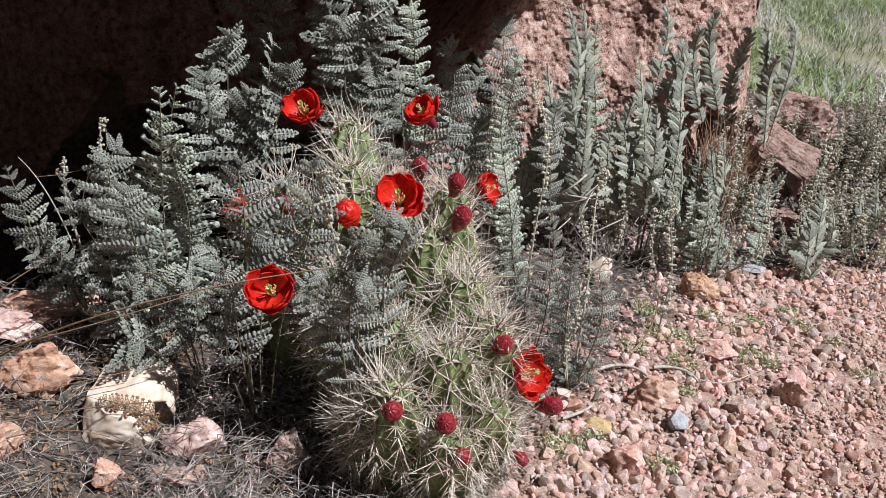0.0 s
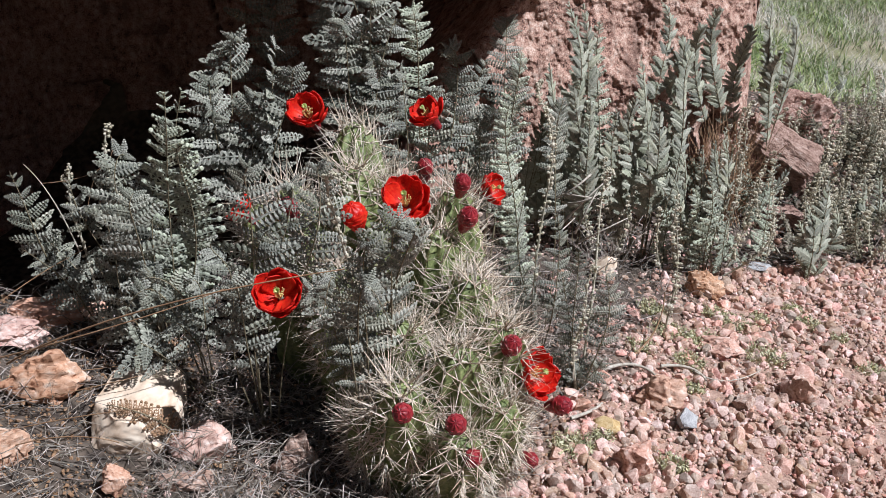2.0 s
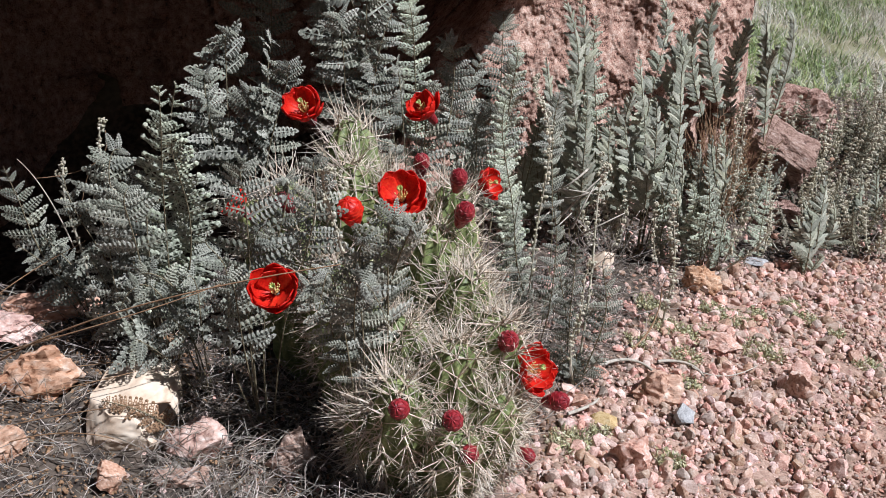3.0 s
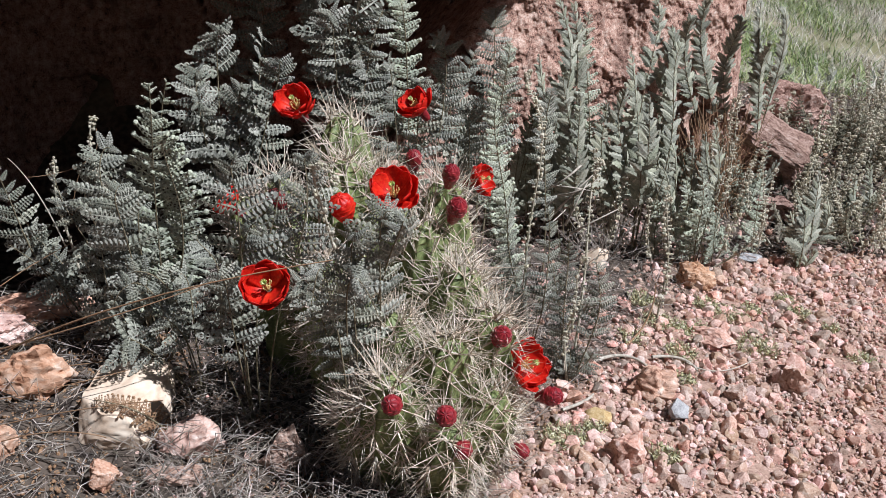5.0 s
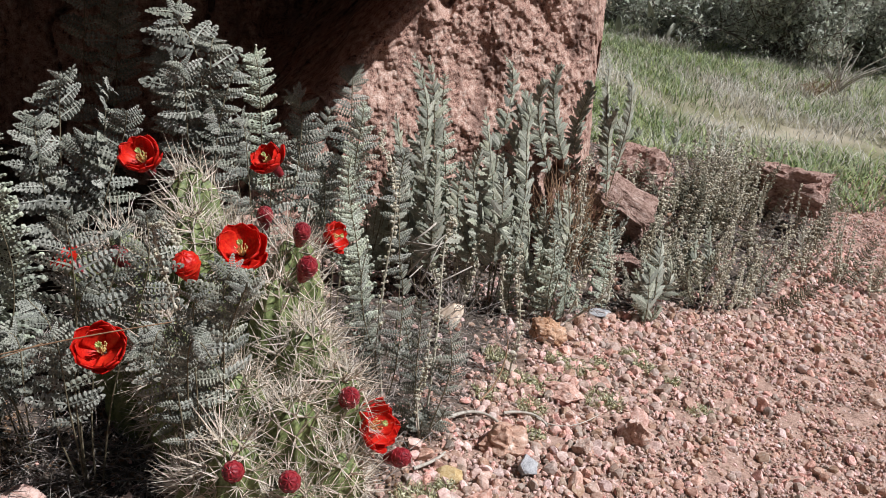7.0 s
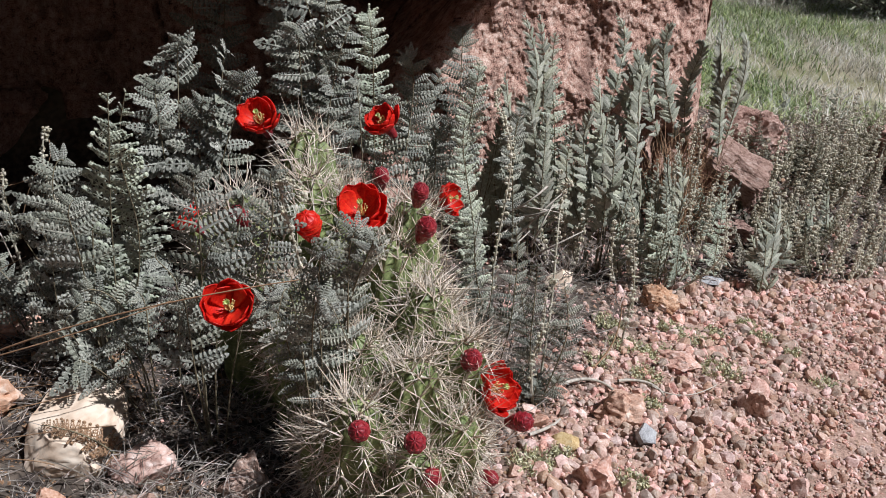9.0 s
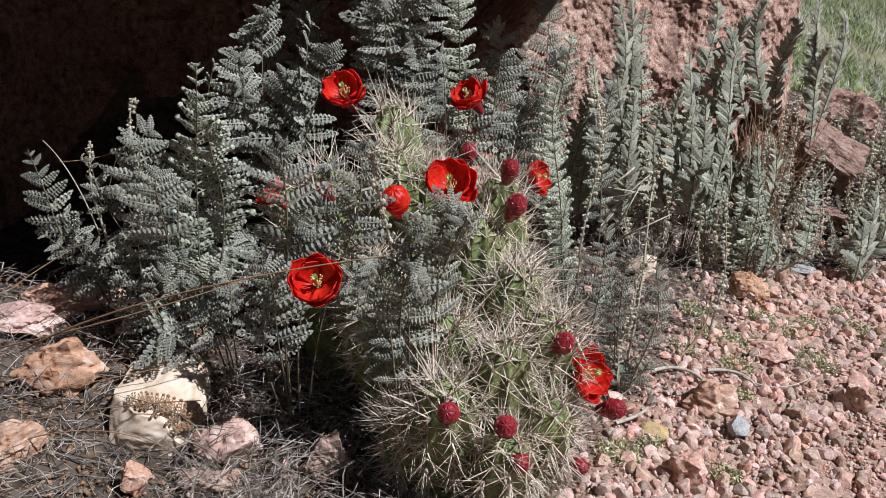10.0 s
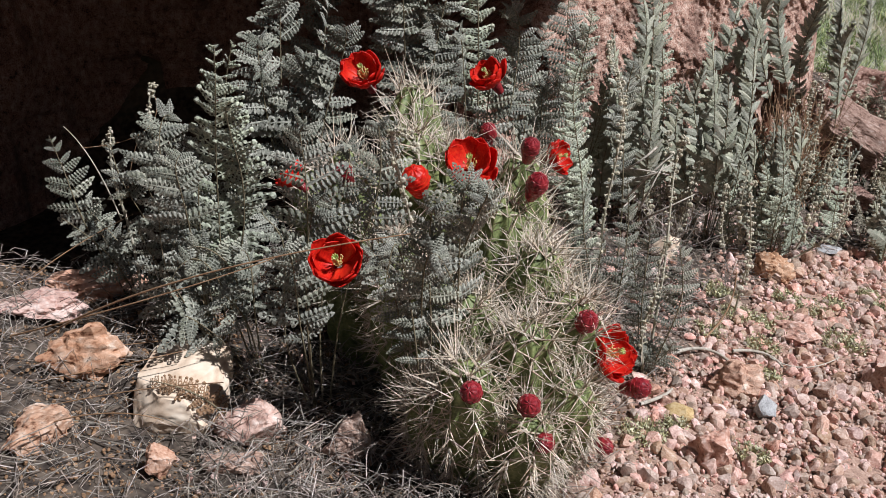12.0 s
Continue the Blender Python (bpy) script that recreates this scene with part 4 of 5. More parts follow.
stem(-0.085, 1.100, 0.470, 0.054, 0.65)
stem(-0.168, 1.040, 0.392, 0.046, 0.65)
stem(-0.064, 1.015, 0.432, 0.048, 0.65)
stem(-0.010, 1.020, 0.415, 0.046, 0.65)
stem(0.075, 1.040, 0.400, 0.048, 0.65)
stem(0.060, 0.970, 0.365, 0.046, 0.65)
stem(-0.069, 0.880, 0.345, 0.046)
stem(0.114, 0.905, 0.332, 0.052, 1.3)
stem(0.037, 0.815, 0.305, 0.048, 1.3)
stem(0.109, 0.790, 0.290, 0.048, 1.3)
stem(0.047, 0.740, 0.262, 0.046, 1.3)
stem(0.164, 0.790, 0.218, 0.046, 1.3)
stem(0.120, 0.740, 0.200, 0.044, 1.3)
stem(0.157, 0.850, 0.300, 0.050, 1.3)
stem(-0.127, 1.010, 0.372, 0.046, 0.65)
stem(-0.012, 0.855, 0.310, 0.044)
stem(-0.222, 1.040, 0.360, 0.044, 0.65)
stem(0.005, 0.765, 0.215, 0.044, 1.3)
stem(0.165, 0.880, 0.225, 0.044)


def petal_mesh(length, width, cup, seed):
    """A thick rounded petal: narrow foot at the origin, rising along +z and opening to +x."""
    n, m = 12, 9
    s, c = np.linspace(0, 1, n) ** 0.85, np.linspace(-1, 1, m)
    S, C = np.meshgrid(s, c, indexing="ij")
    w = width * (0.30 + 0.70 * np.sin(np.clip(S * 1.25, 0, 1) * np.pi / 2)) * np.clip(1.0 - np.clip((S - 0.55) / 0.452, 0, 1) ** 2.6, 0.0, 1) ** 0.5
    x = length * cup * np.sin(S * (1.75 - 0.5 * cup)) - 0.30 * w * (C ** 2)
    y = w * C * (1 + 0.05 * np.sin(S * 9 + seed))
    z = length * (0.78 * S ** (1.25 + 0.3 * cup)) + 0.0012 * np.sin(C * 4 + seed * 2) * S
    front = np.stack([x, y, z], -1).reshape(-1, 3)
    rear = front + np.array([0.0011, 0, -0.0002])
    k = np.arange(n - 1)[:, None] * m + np.arange(m - 1)[None]
    f = np.stack([k, k + 1, k + m + 1, k + m], -1).reshape(-1, 4)
    sp = Soup()
    sp.add(np.concatenate([front, rear]), np.concatenate([f, f[:, ::-1] + n * m]))
    rim = list(range(m)) + [i * m + m - 1 for i in range(1, n)] + [(n - 1) * m + i for i in range(m - 2, -1, -1)] + [i * m for i in range(n - 2, 0, -1)]
    sp.f += [[b, a, a + n * m, b + n * m] for a, b in zip(rim, rim[1:] + rim[:1])]
    return sp.mesh("petal", PETAL, True)


PETALS = [petal_mesh(0.033, 0.0135, cup, i) for i, cup in enumerate((0.42, 0.52, 0.64, 0.76))]


def turned(normal, at, spin=0.0, scale=1.0):
    """A pose whose z points along normal."""
    return Matrix.Translation(Vector(at)) @ Vector(normal).to_track_quat("Z", "Y").to_matrix().to_4x4() @ pose(0, 0, 0, 0, 0, spin) @ Matrix.Scale(scale, 4)


def tube_mesh(size):
    s = Soup()
    h = np.linspace(0, 1, 7)
    v, f = tube(np.stack([0 * h, 0 * h, -0.022 * size + 0.026 * size * h], -1), size * (0.006 + 0.004 * h), 10)
    s.add(v, f)
    return s


def flower(x, y, z, normal, size=1.0, openness=1.0, label="open scarlet cup-shaped cactus flower"):
    """An open flower: two whorls of petals, a green stigma and yellow stamens; x, y, z is the middle of the cup."""
    rng = cactus_rng
    fl = new("flower", tube_mesh(1.0).mesh("flower", BUD, True))
    fl.parent = cactus
    tagged(fl, label)
    n = Vector(normal).normalized()
    at = Vector((x, y, z)) - Vector(ORIGIN.tolist()) - n * 0.020 * size
    fl.matrix_local = turned(n, at, rng.uniform(0, 90), size)
    for ring, (count, lean, r) in enumerate(((8, 2, 0.0055), (7, 1, 0.004))):
        for i in range(count):
            a = (i + 0.5 * ring) / count * 360 + rng.normal(0, 5)
            p = part("petal", PETALS[max(0, min(3, int(round((lean + rng.integers(0, 2)) * openness))))], fl)
            p.matrix_local = pose(0, 0, 0.002 * ring, 0, 0, a) @ pose(r, 0, 0, 0, (openness - 1) * -20 + rng.normal(0, 5), 0) @ Matrix.Scale(rng.uniform(0.92, 1.06), 4)
    st = Soup()
    st.add(*tube([(0, 0, 0), (0, 0, 0.012), (0, 0, 0.024)], (0.0016, 0.0014, 0.0012), 6))
    for i in range(8):
        a = i / 8 * 2 * np.pi
        o = np.array([math.cos(a), math.sin(a), 0])
        st.add(*tube([np.array([0, 0, 0.023]), np.array([0, 0, 0.027]) + o * 0.0022, np.array([0, 0, 0.031]) + o * 0.0032], (0.001, 0.0011, 0.0007), 5))
    part("stigma", st.mesh("stigma", STIGMA, True), fl, "green stigma lobes")
    an = Soup()
    for i in range(26):
        a, rr = rng.uniform(0, 6.283), rng.uniform(0.003, 0.0075)
        h = rng.uniform(0.014, 0.021)
        tip = np.array([math.cos(a) * rr, math.sin(a) * rr, h])
        an.add(*tube([tip * np.array([0.4, 0.4, 0.15]), tip], (0.0004, 0.0003), 3))
        an.add(BALL[0] * np.array([0.0009, 0.0009, 0.0013]) + tip, BALL[1])
    part("stamens", an.mesh("stamens", ANTHER), fl, "yellow stamens")
    return fl


def bud(x, y, z, normal, size=1.0, red=False):
    """A closed bud of overlapping scales."""
    rng = cactus_rng
    s = Soup()
    na, nh = 48, 40
    hs = np.linspace(0, 1, nh)
    prof = np.interp(hs, (0, 0.25, 0.55, 0.78, 0.9, 0.97, 1), (0.0060, 0.0092, 0.0126, 0.0116, 0.0084, 0.0042, 0.0004))
    a = np.arange(na) / na * 2 * np.pi
    row = hs * 7
    step = row - np.floor(row)
    off = (np.floor(row) % 2) * np.pi / 8
    lobe = np.cos((a[None] + off[:, None]) * 4) ** 2
    rr = prof[:, None] * (1 + 0.09 * (step[:, None] ** 2.0) * lobe - 0.03)
    up = -0.024 + 0.042 * hs
    v = np.stack([rr * np.cos(a), rr * np.sin(a), up[:, None] + 0.0015 * lobe * step[:, None]], -1).reshape(-1, 3)
    k, i = np.arange(nh - 1)[:, None] * na, np.arange(na)[None]
    j = (i + 1) % na
    s.add(v, np.stack([k + i, k + j, k + na + j, k + na + i], -1).reshape(-1, 4))
    ob = part("bud", s.mesh("bud", PETAL if red else BUD), cactus, "closed scarlet flower bud" if red else "dark crimson scaly flower bud")
    ob.matrix_local = turned(normal, Vector((x, y, z)) - Vector(ORIGIN.tolist()), rng.uniform(0, 90), size) @ Matrix.Diagonal((1.12, 1.12, 0.85, 1) if red else (1, 1, 1, 1))
    return ob


flower(-0.148, 1.087, 0.487, (-0.15, -0.60, 0.78), 1.05)
flower(0.010, 1.173, 0.468, (-0.45, -0.45, 0.75), 0.95)
flower(0.021, 0.930, 0.425, (0.02, -0.62, 0.78), 1.12, 0.75)
flower(-0.095, 0.753, 0.371, (0.10, -0.72, 0.68), 1.02)
flower(0.207, 0.850, 0.228, (0.72, -0.42, 0.55), 1.15, 0.8)
flower(0.122, 1.129, 0.367, (0.85, -0.25, 0.35), 0.9, 0.8)
flower(-0.231, 1.000, 0.366, (-0.75, 0.05, 0.62), 0.8)
bud(-0.037, 0.895, 0.410, (-0.1, -0.45, 0.88), 1.2, True)
bud(0.058, 0.700, 0.257, (-0.05, -0.75, 0.65), 0.95)
bud(0.117, 0.712, 0.239, (0.05, -0.75, 0.65), 0.98)
bud(0.134, 0.735, 0.177, (0.1, -0.85, 0.5), 0.95)
bud(0.170, 0.826, 0.279, (0.25, -0.6, 0.75), 1.05)
bud(0.099, 0.966, 0.385, (0.3, -0.45, 0.83), 1.1)
bud(0.025, 1.075, 0.412, (0.1, -0.4, 0.9), 0.95)
bud(-0.149, 0.980, 0.380, (-0.2, -0.5, 0.85), 1.0)
bud(0.235, 0.830, 0.195, (0.6, -0.5, 0.45), 1.0)
bud(0.201, 0.800, 0.131, (0.5, -0.8, 0.3), 0.8)
bud(0.087, 1.000, 0.420, (0.2, -0.4, 0.9), 0.95)


# ---------------------------------------------------------------- gravel, litter and grass
def trail_edge(x, y):
    """Positive on the open gravel, negative on the bank."""
    return x - float(bank_edge(y))


STONES = [stone_mesh("stone", SHARD, 300 + i, 12, 2, 0.05) for i in range(14)]


def loose_stones(seed, count, x0, x1, y0, y1, small, big):
    r = np.random.default_rng(seed)
    while count:
        x, y = r.uniform(x0, x1), r.uniform(y0, y1)
        e = trail_edge(x, y)
        if e < -0.04 or r.random() < smoothstep(0.25, 0.6, e) * 0.85:
            continue
        count -= 1
        q = small * (big / small) ** (r.random() ** 2.0)
        ob = new("stone", STONES[int(r.integers(0, 14))])
        ob.matrix_world = pose(x, y, float(ground_z(x, y)) + q * 0.45, *r.uniform(0, 360, 3)) @ Matrix.Diagonal((q * r.uniform(0.9, 1.4), q, q * r.uniform(0.7, 1.1), 1))
        tagged(ob, "small angular pink granite stone on gravel", "stone", "loose stones on the trail")


loose_stones(51, 260, 0.15, 1.3, 0.68, 1.75, 0.0085, 0.019)


def gravel(seed, count, x0, x1, y0, y1, small, big, keep, level=1):
    r = np.random.default_rng(seed)
    kinds = [stone_mesh("grain", GRAVEL, 100 + i, 8, level, 0.03) for i in range(12)]
    shapes = [(np.array([v.co[:] for v in me.vertices]), np.array([list(p.vertices) for p in me.polygons])) for me in kinds]
    for me in kinds:
        bpy.data.meshes.remove(me)
    x, y = r.uniform(x0, x1, count), r.uniform(y0, y1, count)
    ok = r.random(count) < keep(x - bank_edge(y))
    x, y = x[ok], y[ok]
    n = len(x)
    q = small * (big / small) ** (r.random(n) ** 2.0)
    at = np.stack([x, y, ground_z(x, y) + q * 0.5], -1)
    h = unit(r.normal(0, 1, (n, 4)))
    w, i, j, k = h.T
    turn = np.stack([1 - 2 * (j * j + k * k), 2 * (i * j - k * w), 2 * (i * k + j * w), 2 * (i * j + k * w), 1 - 2 * (i * i + k * k), 2 * (j * k - i * w),
                     2 * (i * k - j * w), 2 * (j * k + i * w), 1 - 2 * (i * i + j * j)], -1).reshape(-1, 3, 3)
    size = q[:, None] * r.uniform(0.7, 1.35, (n, 3))
    kind = r.integers(0, 12, n)
    s = Soup()
    for c, (v, f) in enumerate(shapes):
        m = kind == c
        p = np.einsum("nij,nvj->nvi", turn[m], v[None] * size[m][:, None]) + at[m][:, None]
        s.add(p.reshape(-1, 3), (f[None] + np.arange(m.sum())[:, None, None] * len(v)).reshape(-1, 3))
    return s


def on_gravel(e):
    return np.where(e > 0, 1.0 - 0.35 * smoothstep(0.35, 0.9, e), np.where(e > -0.12, 0.45, 0.14))


s = gravel(21, 15000, -0.1, 1.6, 0.55, 2.4, 0.0048, 0.0125, lambda e: on_gravel(e) * (1 - 0.7 * smoothstep(0.16, 0.5, e)), 2)
tagged(new("gravel", s.mesh("gravel", GRAVEL)), "loose pink granite gravel on the trail", "gravel", kind="stuff")
s = gravel(22, 190000, -0.3, 2.3, 0.45, 3.3, 0.0021, 0.0062, on_gravel, 1)
tagged(new("grit", s.mesh("grit", GRAVEL)), "fine pink granite grit between stones", "gravel", kind="stuff")


def litter(seed, count, x0, x1, y0, y1, low, high, long, inside):
    r = np.random.default_rng(seed)
    s = Soup()
    while count:
        x, y = r.uniform(x0, x1), r.uniform(y0, y1)
        count -= 1
        if not inside(x, y):
            continue
        a, ln = r.uniform(0, 6.283), long * r.uniform(0.4, 1.2)
        z = float(ground_z(x, y)) + low + (high - low) * r.random() ** 2
        d = np.array([math.cos(a), math.sin(a), r.normal(0, 0.25)]) * ln
        p0 = np.array([x, y, z])
        mid = p0 + d * 0.5 + np.array([r.normal(0, 0.1), r.normal(0, 0.1), abs(r.normal(0, 0.16))]) * ln * 1.3
        w = r.uniform(0.0003, 0.0009)
        s.add(*tube([p0 - d * 0.2, mid, p0 + d * 0.8], (w, w * 0.9, w * 0.4), 3))
    return s


s = litter(31, 6500, -0.75, 0.34, 0.55, 1.5, 0.002, 0.035, 0.055, lambda x, y: trail_edge(x, y) < -0.02)
tagged(new("dry_litter", s.mesh("dry_litter", STRAW)), "matted dry stems and fallen spines on dark soil", "litter", kind="stuff")
s = litter(32, 8000, 0.1, 1.7, 1.15, 2.8, 0.002, 0.04, 0.055, lambda x, y: trail_edge(x, y) < -0.02)
tagged(new("dry_litter", s.mesh("dry_litter", STRAW)), "dry twigs under the ferns", "litter", kind="stuff")
s = gravel(23, 12000, -0.75, 0.3, 0.5, 1.2, 0.0014, 0.0040, lambda e: np.where(e > 0, 0.0, 1.0), 1)
tagged(new("leaf_crumbs", s.mesh("leaf_crumbs", STALK)), "reddish brown crumbs of leaf and bark on dark soil", "litter", kind="stuff")
s = litter(33, 1300, -0.26, 0.08, 0.64, 0.96, 0.003, 0.055, 0.045, lambda x, y: True)
tagged(new("fallen_spines", s.mesh("fallen_spines", STRAW)), "bleached fallen spines and stems beside the cactus", "litter", kind="stuff")


def blades(seed, count, x0, x1, y0, y1, tall, wide, mat, inside, name, label):
    r = np.random.default_rng(seed)
    x, y = r.uniform(x0, x1, count), r.uniform(y0, y1, count)
    ok = np.array([inside(a, b, r.random()) for a, b in zip(x, y)])
    x, y = x[ok], y[ok]
    n = len(x)
    base = np.stack([x, y, ground_z(x, y)], -1)
    a = r.uniform(0, 6.283, n)
    h = tall * r.uniform(0.4, 1.15, n)
    lean = r.uniform(0.3, 2.3, n) * h
    d = np.stack([np.cos(a), np.sin(a), 0 * a], -1)
    w = np.stack([-np.sin(a), np.cos(a), 0 * a], -1) * (wide * r.uniform(0.6, 1.3, n))[:, None]
    up = np.array([0, 0, 1.0])
    mid = base + d * (lean * 0.35)[:, None] + up * (h * 0.6)[:, None]
    tip = base + d * lean[:, None] + up * h[:, None]
    v = np.stack([base - w, base + w, mid + w * 0.7, mid - w * 0.7, tip], 1).reshape(-1, 3)
    k = np.arange(n)[:, None] * 5
    s = Soup()
    s.add(v, np.concatenate([k, k + 1, k + 2, k + 3], 1))
    s.f += np.concatenate([k + 3, k + 2, k + 4], 1).tolist()
    return tagged(new(name, s.mesh(name, mat)), label, "grass", kind="stuff")


def bare(x, y):
    """Share of grass left where the turf gives way to tan earth."""
    d = abs((x - 1.7) * 0.75 + (y - 4.3) * 0.66) + max(0.0, 1.5 - x) + 0.25 * noise.noise((x * 3, y * 3, 5.0))
    return 0.12 + 0.88 * float(smoothstep(0.10, 0.35, d))


def meadow(x, y):
    return y > 2.9 + 0.2 * math.sin(x * 3) + 0.25 * (x - 1.6) and x < float(bank_edge(y)) + 0.3


blades(41, 110000, 0.5, 5.5, 2.8, 8.0, 0.060, 0.0032, GRASS, lambda x, y, q: meadow(x, y) and q < bare(x, y) * (0.46 + 1.5 * noise.noise((x * 1.9 + y * 0.6, y * 1.1, 2.0))), "meadow_grass", "fresh green grass behind the trail")
blades(42, 80000, 0.5, 5.5, 2.8, 8.0, 0.065, 0.0022, DRYGRASS, lambda x, y, q: meadow(x, y) and q < bare(x, y) * (0.55 - 1.5 * noise.noise((x * 1.9 + y * 0.6, y * 1.1, 2.0))), "dry_grass", "bleached dry grass among the green")


def stalk(points, r0, r1, label, mat=None, name="grass_stalk", category="stalk"):
    p = np.array(points, float)
    if len(p) == 3:
        p = bezier(p[0], 2 * p[1] - 0.5 * (p[0] + p[2]), p[2], 24)
    s = Soup()
    s.add(*tube(p, np.linspace(r0, r1, len(p)), 6))
    return tagged(new(name, s.mesh(name, mat or STALK, True)), label, category)


stalk(((-0.477, 0.780, 0.222), (-0.253, 0.720, 0.350), (-0.012, 0.740, 0.413)), 0.0014, 0.0007, "long reddish dry grass stalk bending past a flower")
stalk(((-0.541, 0.800, 0.203), (-0.315, 0.760, 0.301), (-0.177, 0.800, 0.345)), 0.0013, 0.0006, "long brown dry grass stalk over stones")
stalk(((-0.532, 0.980, 0.421), (-0.486, 0.960, 0.380), (-0.453, 0.950, 0.305)), 0.0005, 0.0011, "bleached thin stalk in front of the boulder", TWIG)
stalk(((-0.539, 1.020, 0.377), (-0.442, 1.020, 0.405), (-0.422, 1.030, 0.454)), 0.0006, 0.0004, "thin brown branching weed stalk")
stalk(((-0.442, 1.020, 0.405), (-0.461, 1.020, 0.371), (-0.481, 1.020, 0.307)), 0.0004, 0.0007, "thin brown branching weed stalk")
stalk(((-0.565, 0.900, 0.236), (-0.521, 0.950, 0.264), (-0.465, 1.000, 0.290)), 0.0007, 0.0005, "thin pale stalk under the fern")
stalk(((-0.503, 0.740, 0.133), (-0.370, 0.740, 0.178), (-0.233, 0.740, 0.209)), 0.001, 0.0006, "dry grass stalk lying over stones")
stalk(((-0.542, 0.800, 0.131), (-0.412, 0.800, 0.171), (-0.316, 0.820, 0.194)), 0.0009, 0.0006, "dry grass stalk lying over stones")
stalk(((-0.579, 0.860, 0.138), (-0.464, 0.860, 0.158), (-0.350, 0.870, 0.177)), 0.0008, 0.0006, "dry grass stalk lying over stones")
stalk(((-0.467, 0.700, 0.141), (-0.371, 0.700, 0.177), (-0.291, 0.700, 0.178)), 0.0011, 0.0006, "dry grass stalk lying over stones")
stalk(((0.297, 1.137, 0.051), (0.359, 1.184, 0.044), (0.403, 1.150, 0.038)), 0.0035, 0.002, "bleached forked twig on gravel", TWIG, "twig", "twig")
stalk(((0.407, 1.197, 0.037), (0.455, 1.207, 0.032), (0.480, 1.176, 0.029)), 0.003, 0.0018, "bleached forked twig on gravel", TWIG, "twig", "twig")
stalk(((0.464, 1.198, 0.031), (0.514, 1.188, 0.024), (0.579, 1.239, 0.017)), 0.0014, 0.0008, "thin bleached twig on gravel", TWIG, "twig", "twig")
stalk(((0.257, 1.010, 0.049), (0.288, 1.038, 0.046), (0.305, 1.064, 0.044)), 0.003, 0.002, "short grey twig on gravel", TWIG, "twig", "twig")
stalk(((0.238, 1.762, 0.166), (0.275, 1.676, 0.162), (0.331, 1.771, 0.155)), 0.002, 0.001, "grey twig among ferns", TWIG, "twig", "twig")
stalk(((0.197, 1.506, 0.151), (0.252, 1.650, 0.145), (0.314, 1.746, 0.137)), 0.0018, 0.001, "grey twig among ferns", TWIG, "twig", "twig")
stalk(((0.231, 1.493, 0.147), (0.276, 1.629, 0.142), (0.301, 1.739, 0.139)), 0.0014, 0.0008, "grey twig among ferns", TWIG, "twig", "twig")
stalk(((0.225, 1.460, 0.168), (0.268, 1.430, 0.237), (0.305, 1.460, 0.265)), 0.0022, 0.0011, "bleached grey twig among ferns", TWIG, "twig", "twig")
stalk(((0.238, 1.440, 0.224), (0.272, 1.410, 0.246), (0.309, 1.440, 0.261)), 0.0022, 0.0011, "bleached grey twig among ferns", TWIG, "twig", "twig")
stalk(((0.254, 1.420, 0.173), (0.268, 1.390, 0.226), (0.288, 1.420, 0.259)), 0.0022, 0.0011, "bleached grey twig among ferns", TWIG, "twig", "twig")
stalk(((0.221, 1.450, 0.238), (0.257, 1.420, 0.248), (0.302, 1.450, 0.231)), 0.0022, 0.0011, "bleached grey twig among ferns", TWIG, "twig", "twig")
stalk(((0.274, 1.430, 0.287), (0.245, 1.400, 0.270), (0.211, 1.430, 0.234)), 0.0022, 0.0011, "bleached grey twig among ferns", TWIG, "twig", "twig")
stalk(((0.264, 1.440, 0.147), (0.302, 1.410, 0.186), (0.348, 1.440, 0.201)), 0.0022, 0.0011, "bleached grey twig among ferns", TWIG, "twig", "twig")
stalk(((0.797, 2.634, 0.099), (0.945, 2.856, 0.081), (0.960, 2.606, 0.080)), 0.003, 0.002, "dry twig arching over a rock", TWIG, "twig", "twig")
stalk(((0.338, 1.200, 0.031), (0.396, 1.260, 0.062), (0.413, 1.300, 0.125)), 0.0022, 0.001, "dark curved dry fern stem on gravel")


def seedling(x, y, size):
    """A low cushion of tiny leaves on the gravel."""
    r = np.random.default_rng(int(abs(x * 1000) + y * 7000))
    s = Soup()
    for _ in range(int(260 * size / 0.025)):
        a, d = r.uniform(0, 6.283), size * math.sqrt(r.random()) * r.uniform(0.6, 1.1)
        px, py = x + d * math.cos(a), y + d * math.sin(a)
        h = r.uniform(0.002, 0.010)
        c = np.array([px, py, float(ground_z(px, py)) + h + 0.004])
        e1, e2 = unit(r.normal(0, 1, 3)), unit(r.normal(0, 1, 3))
        w = r.uniform(0.0016, 0.0036)
        s.add(np.stack([c - e1 * w, c + e2 * w * 0.6, c + e1 * w, c - e2 * w * 0.6]), [[0, 1, 2, 3]])
        s.add(*tube([c, np.array([px * 0.7 + x * 0.3, py * 0.7 + y * 0.3, c[2] - h - 0.006])], (0.0004, 0.0005), 3))
    return tagged(new("seedling", s.mesh("seedling", SEEDLING)), "tiny yellowish green seedlings growing in gravel", "seedling", "seedlings on the trail")


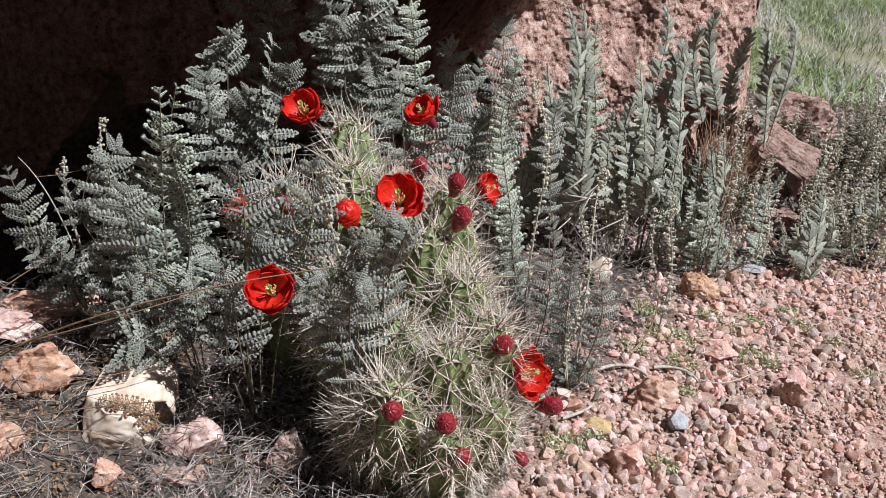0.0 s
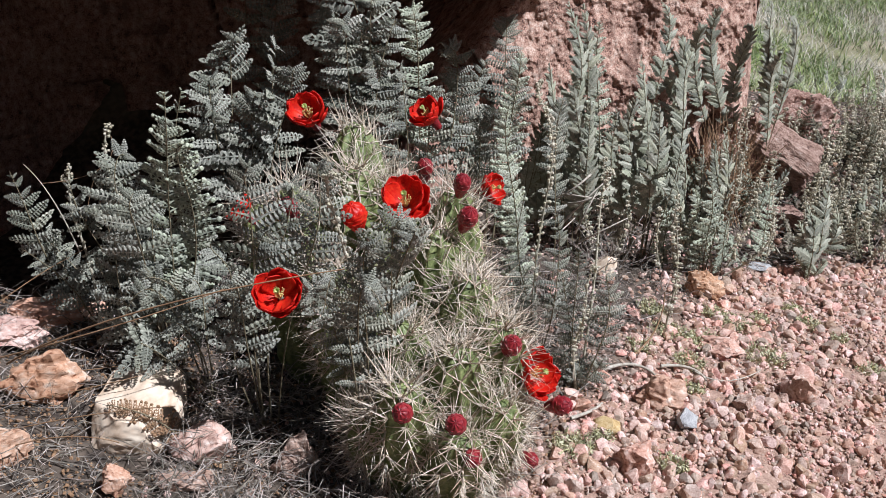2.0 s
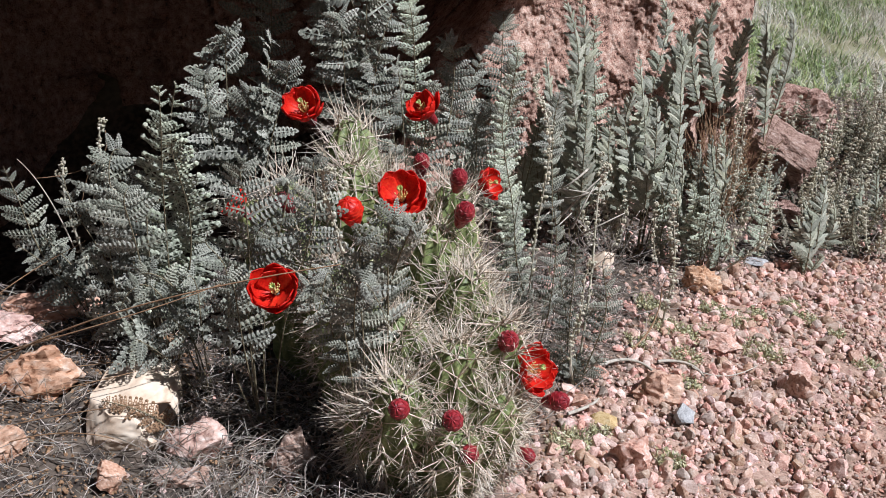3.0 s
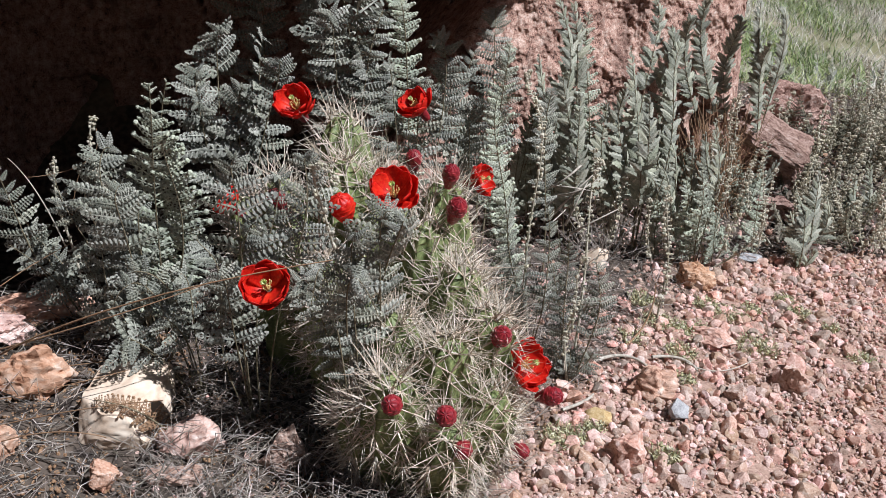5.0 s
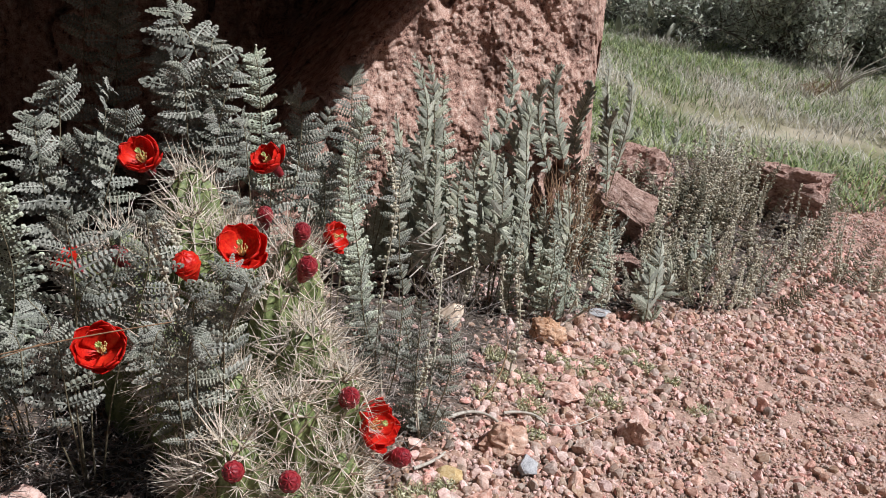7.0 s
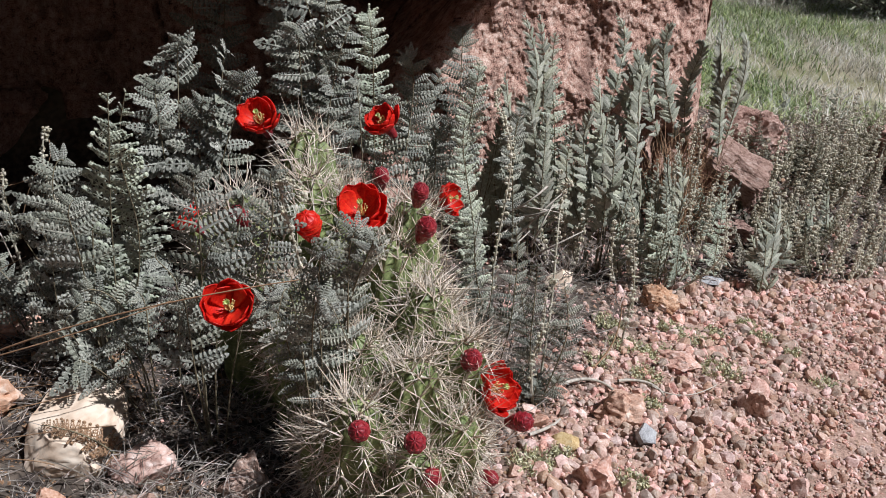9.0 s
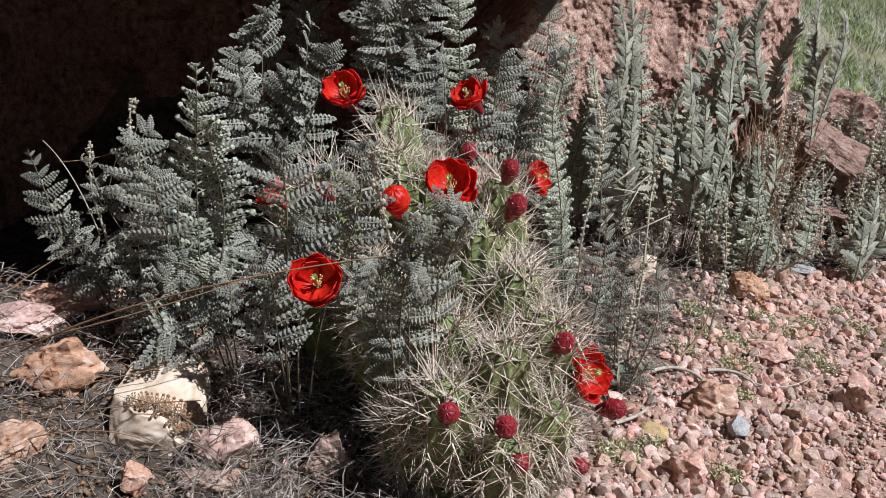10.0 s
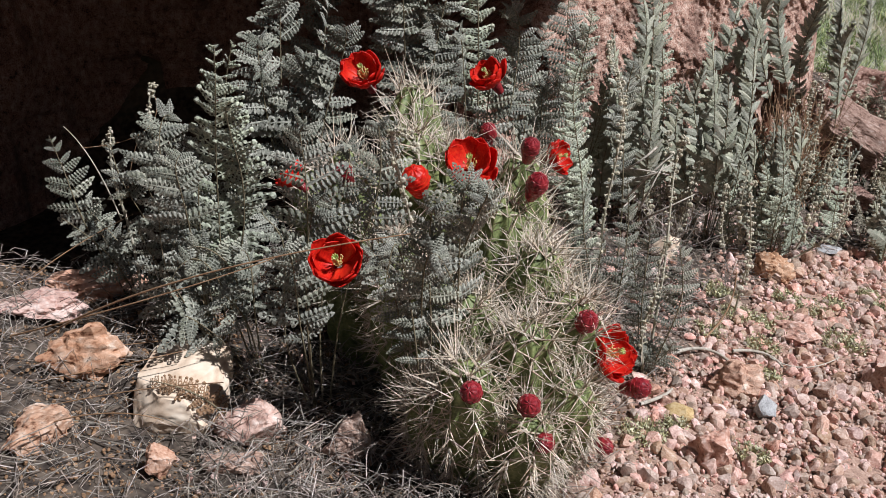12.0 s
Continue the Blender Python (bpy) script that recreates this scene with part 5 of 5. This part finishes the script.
seedling(0.495, 1.324, 0.042)
seedling(0.262, 0.943, 0.039)
seedling(0.602, 1.303, 0.042)
seedling(0.788, 1.319, 0.031)
seedling(0.435, 1.334, 0.042)
seedling(0.711, 1.458, 0.028)
seedling(0.404, 0.944, 0.025)
seedling(0.460, 1.236, 0.031)
seedling(0.570, 1.413, 0.042)
seedling(0.691, 1.513, 0.028)
seedling(0.379, 1.255, 0.028)
seedling(0.304, 0.976, 0.020)
seedling(0.410, 1.410, 0.035)
seedling(0.455, 1.149, 0.022)
seedling(0.536, 1.434, 0.035)
seedling(0.619, 1.451, 0.022)
seedling(-0.518, 0.836, 0.020)
seedling(0.759, 1.415, 0.020)


# a rust-coloured dead frond over the cream stones
dead = fern(-0.200, 0.785, "rust-brown withered fern frond lying over cream stones")
WITHERED = {}
for me in LEAFLETS["curl"]:
    WITHERED[me.name] = me.copy()
    WITHERED[me.name].materials[0] = STALK
withered = frond(dead, (-0.351, 0.782, 0.168), (-0.283, 0.772, 0.159), 0.030, "curl")
for ob in withered.children:
    ob.data = ob.data if ob.data.materials[0] == STALK else WITHERED[ob.data.name]


# ---------------------------------------------------------------- shrubs behind the meadow
def shrub(x, y, wide, tall, seed, label, leaves=14000):
    r = np.random.default_rng(seed)
    ob = new("shrub")
    ob.location = (x, y, float(ground_z(x, y)) - 0.02)
    tagged(ob, label, "shrub", "shrubs behind the meadow")
    wood, leaf = Soup(), Soup()
    ends = []
    for i in range(26):
        a, q = r.uniform(0, 6.283), r.uniform(0.25, 1.0)
        tip = np.array([math.cos(a) * wide * q, math.sin(a) * wide * q, tall * r.uniform(0.22, 1.0) * (1.1 - 0.4 * q)])
        c = bezier((r.normal(0, 0.04), r.normal(0, 0.04), 0), tip * np.array([0.3, 0.3, 0.7]), tip, 9)
        wood.add(*tube(c, np.linspace(0.015, 0.004, 9), 6))
        for k in range(3, 9):
            for _ in range(3):
                e = c[k] + r.normal(0, 0.16, 3) * wide
                e[2] = abs(e[2])
                wood.add(*tube([c[k], 0.5 * (c[k] + e) + r.normal(0, 0.02, 3), e], (0.005, 0.004, 0.002), 4))
                ends.append((c[k], e))
    for _ in range(leaves):
        p, e = ends[int(r.integers(0, len(ends)))]
        c = p + (e - p) * r.uniform(0.3, 1.15) + r.normal(0, 0.03, 3)
        d, w = unit(r.normal(0, 1, 3) + np.array([0, 0, 0.6])), unit(r.normal(0, 1, 3))
        ln = r.uniform(0.022, 0.05)
        leaf.add(np.stack([c, c + d * ln * 0.5 + w * ln * 0.20, c + d * ln, c + d * ln * 0.5 - w * ln * 0.17]), [[0, 1, 2, 3]])
    part("branches", wood.mesh("branches", BARK, True), ob)
    part("foliage", leaf.mesh("foliage", LEAF), ob)
    return ob


shrub(2.20, 6.65, 0.45, 0.55, 71, "grey-green scrub bush behind the meadow")
shrub(2.80, 6.20, 0.70, 1.00, 72, "dense grey-green scrub bush with arching twigs", 18000)
shrub(3.42, 6.05, 0.70, 1.05, 73, "grey-green scrub bush with bare twigs below", 18000)
shrub(4.10, 6.10, 0.65, 1.00, 74, "grey-green scrub bush beside the meadow")
shrub(1.95, 7.60, 0.60, 0.85, 75, "far olive scrub bush behind the boulder")
shrub(2.80, 7.70, 0.80, 1.25, 76, "tall far olive scrub bush")
shrub(3.90, 7.80, 0.80, 1.35, 77, "tall far olive scrub bush")
shrub(5.00, 7.60, 0.80, 1.30, 78, "tall far olive scrub bush")


def bare_weed(x, y, tall, label):
    r = np.random.default_rng(8)
    s = Soup()
    z = float(ground_z(x, y))
    for _ in range(18):
        a = r.uniform(0, 6.283)
        tip = np.array([x + math.cos(a) * tall * r.uniform(0.1, 1.1) + 0.10, y + math.sin(a) * 0.3 * tall, z + tall * r.uniform(0.25, 1.0)])
        s.add(*tube(bezier((x, y, z), (x + r.normal(0, 0.04), y, z + tall * 0.3), tip, 7), np.linspace(0.006, 0.002, 7), 4))
    return tagged(new("dead_weed", s.mesh("dead_weed", TWIG)), label, "weed")


bare_weed(2.62, 5.00, 0.34, "bleached dead weed fanning over the grass")


def prickly_pear(x, y, label):
    ob = new("prickly_pear")
    ob.location = (x, y, float(ground_z(x, y)))
    r = np.random.default_rng(4)
    for i in range(7):
        a = r.uniform(-0.8, 0.8)
        c = np.array([r.normal(0, 0.16), r.normal(0, 0.08), 0.09 + 0.13 * (i % 3)])
        v = BIG[0] * np.array([0.050, 0.012, 0.065])
        m = np.array(Euler((r.normal(0, 0.3), a, r.uniform(0, 3.1))).to_matrix())
        s = Soup()
        s.add(v @ m.T + c, BIG[1])
        part("pad", s.mesh("pad", PALE, True), ob)
    return tagged(ob, label, "cactus")


big = bmesh.new()
bmesh.ops.create_icosphere(big, subdivisions=3, radius=1.0)
BIG = (np.array([v.co[:] for v in big.verts]), np.array([[v.index for v in f.verts] for f in big.faces]))
big.free()
prickly_pear(1.95, 6.55, "small grey-green prickly pear with flat pads")


def dead_bush(x, y, z, wide, tall, count, label, mat=STALK):
    """A tangle of fine brown twigs."""
    r = np.random.default_rng(int(x * 1000))
    s = Soup()
    for _ in range(count):
        a = r.uniform(0, 6.283)
        tip = np.array([x + math.cos(a) * wide * r.uniform(0.2, 1), y + math.sin(a) * wide * r.uniform(0.2, 1), z + tall * r.uniform(0.2, 1.0)])
        mid = np.array([x, y, z]) * 0.5 + tip * 0.5 + r.normal(0, 0.02, 3)
        s.add(*tube(bezier((x + r.normal(0, 0.02), y + r.normal(0, 0.02), z), mid, tip, 5), np.linspace(0.0011, 0.0005, 5), 3))
        for _ in range(2):
            e = tip * 0.6 + mid * 0.4 + r.normal(0, 0.025, 3)
            s.add(*tube([tip * 0.5 + mid * 0.5, e], (0.0008, 0.0004), 3))
    return tagged(new("dead_bush", s.mesh("dead_bush", mat)), label, "bush")


dead_bush(0.610, 1.900, 0.02, 0.12, 0.27, 110, "brown dried-out tangled bush at the boulder foot")
dead_bush(0.330, 1.560, 0.03, 0.10, 0.12, 50, "low tangle of grey dead twigs between ferns", STRAW)
dead_bush(2.500, 4.980, -0.10, 0.13, 0.12, 60, "dark brown dead tuft on the grass")
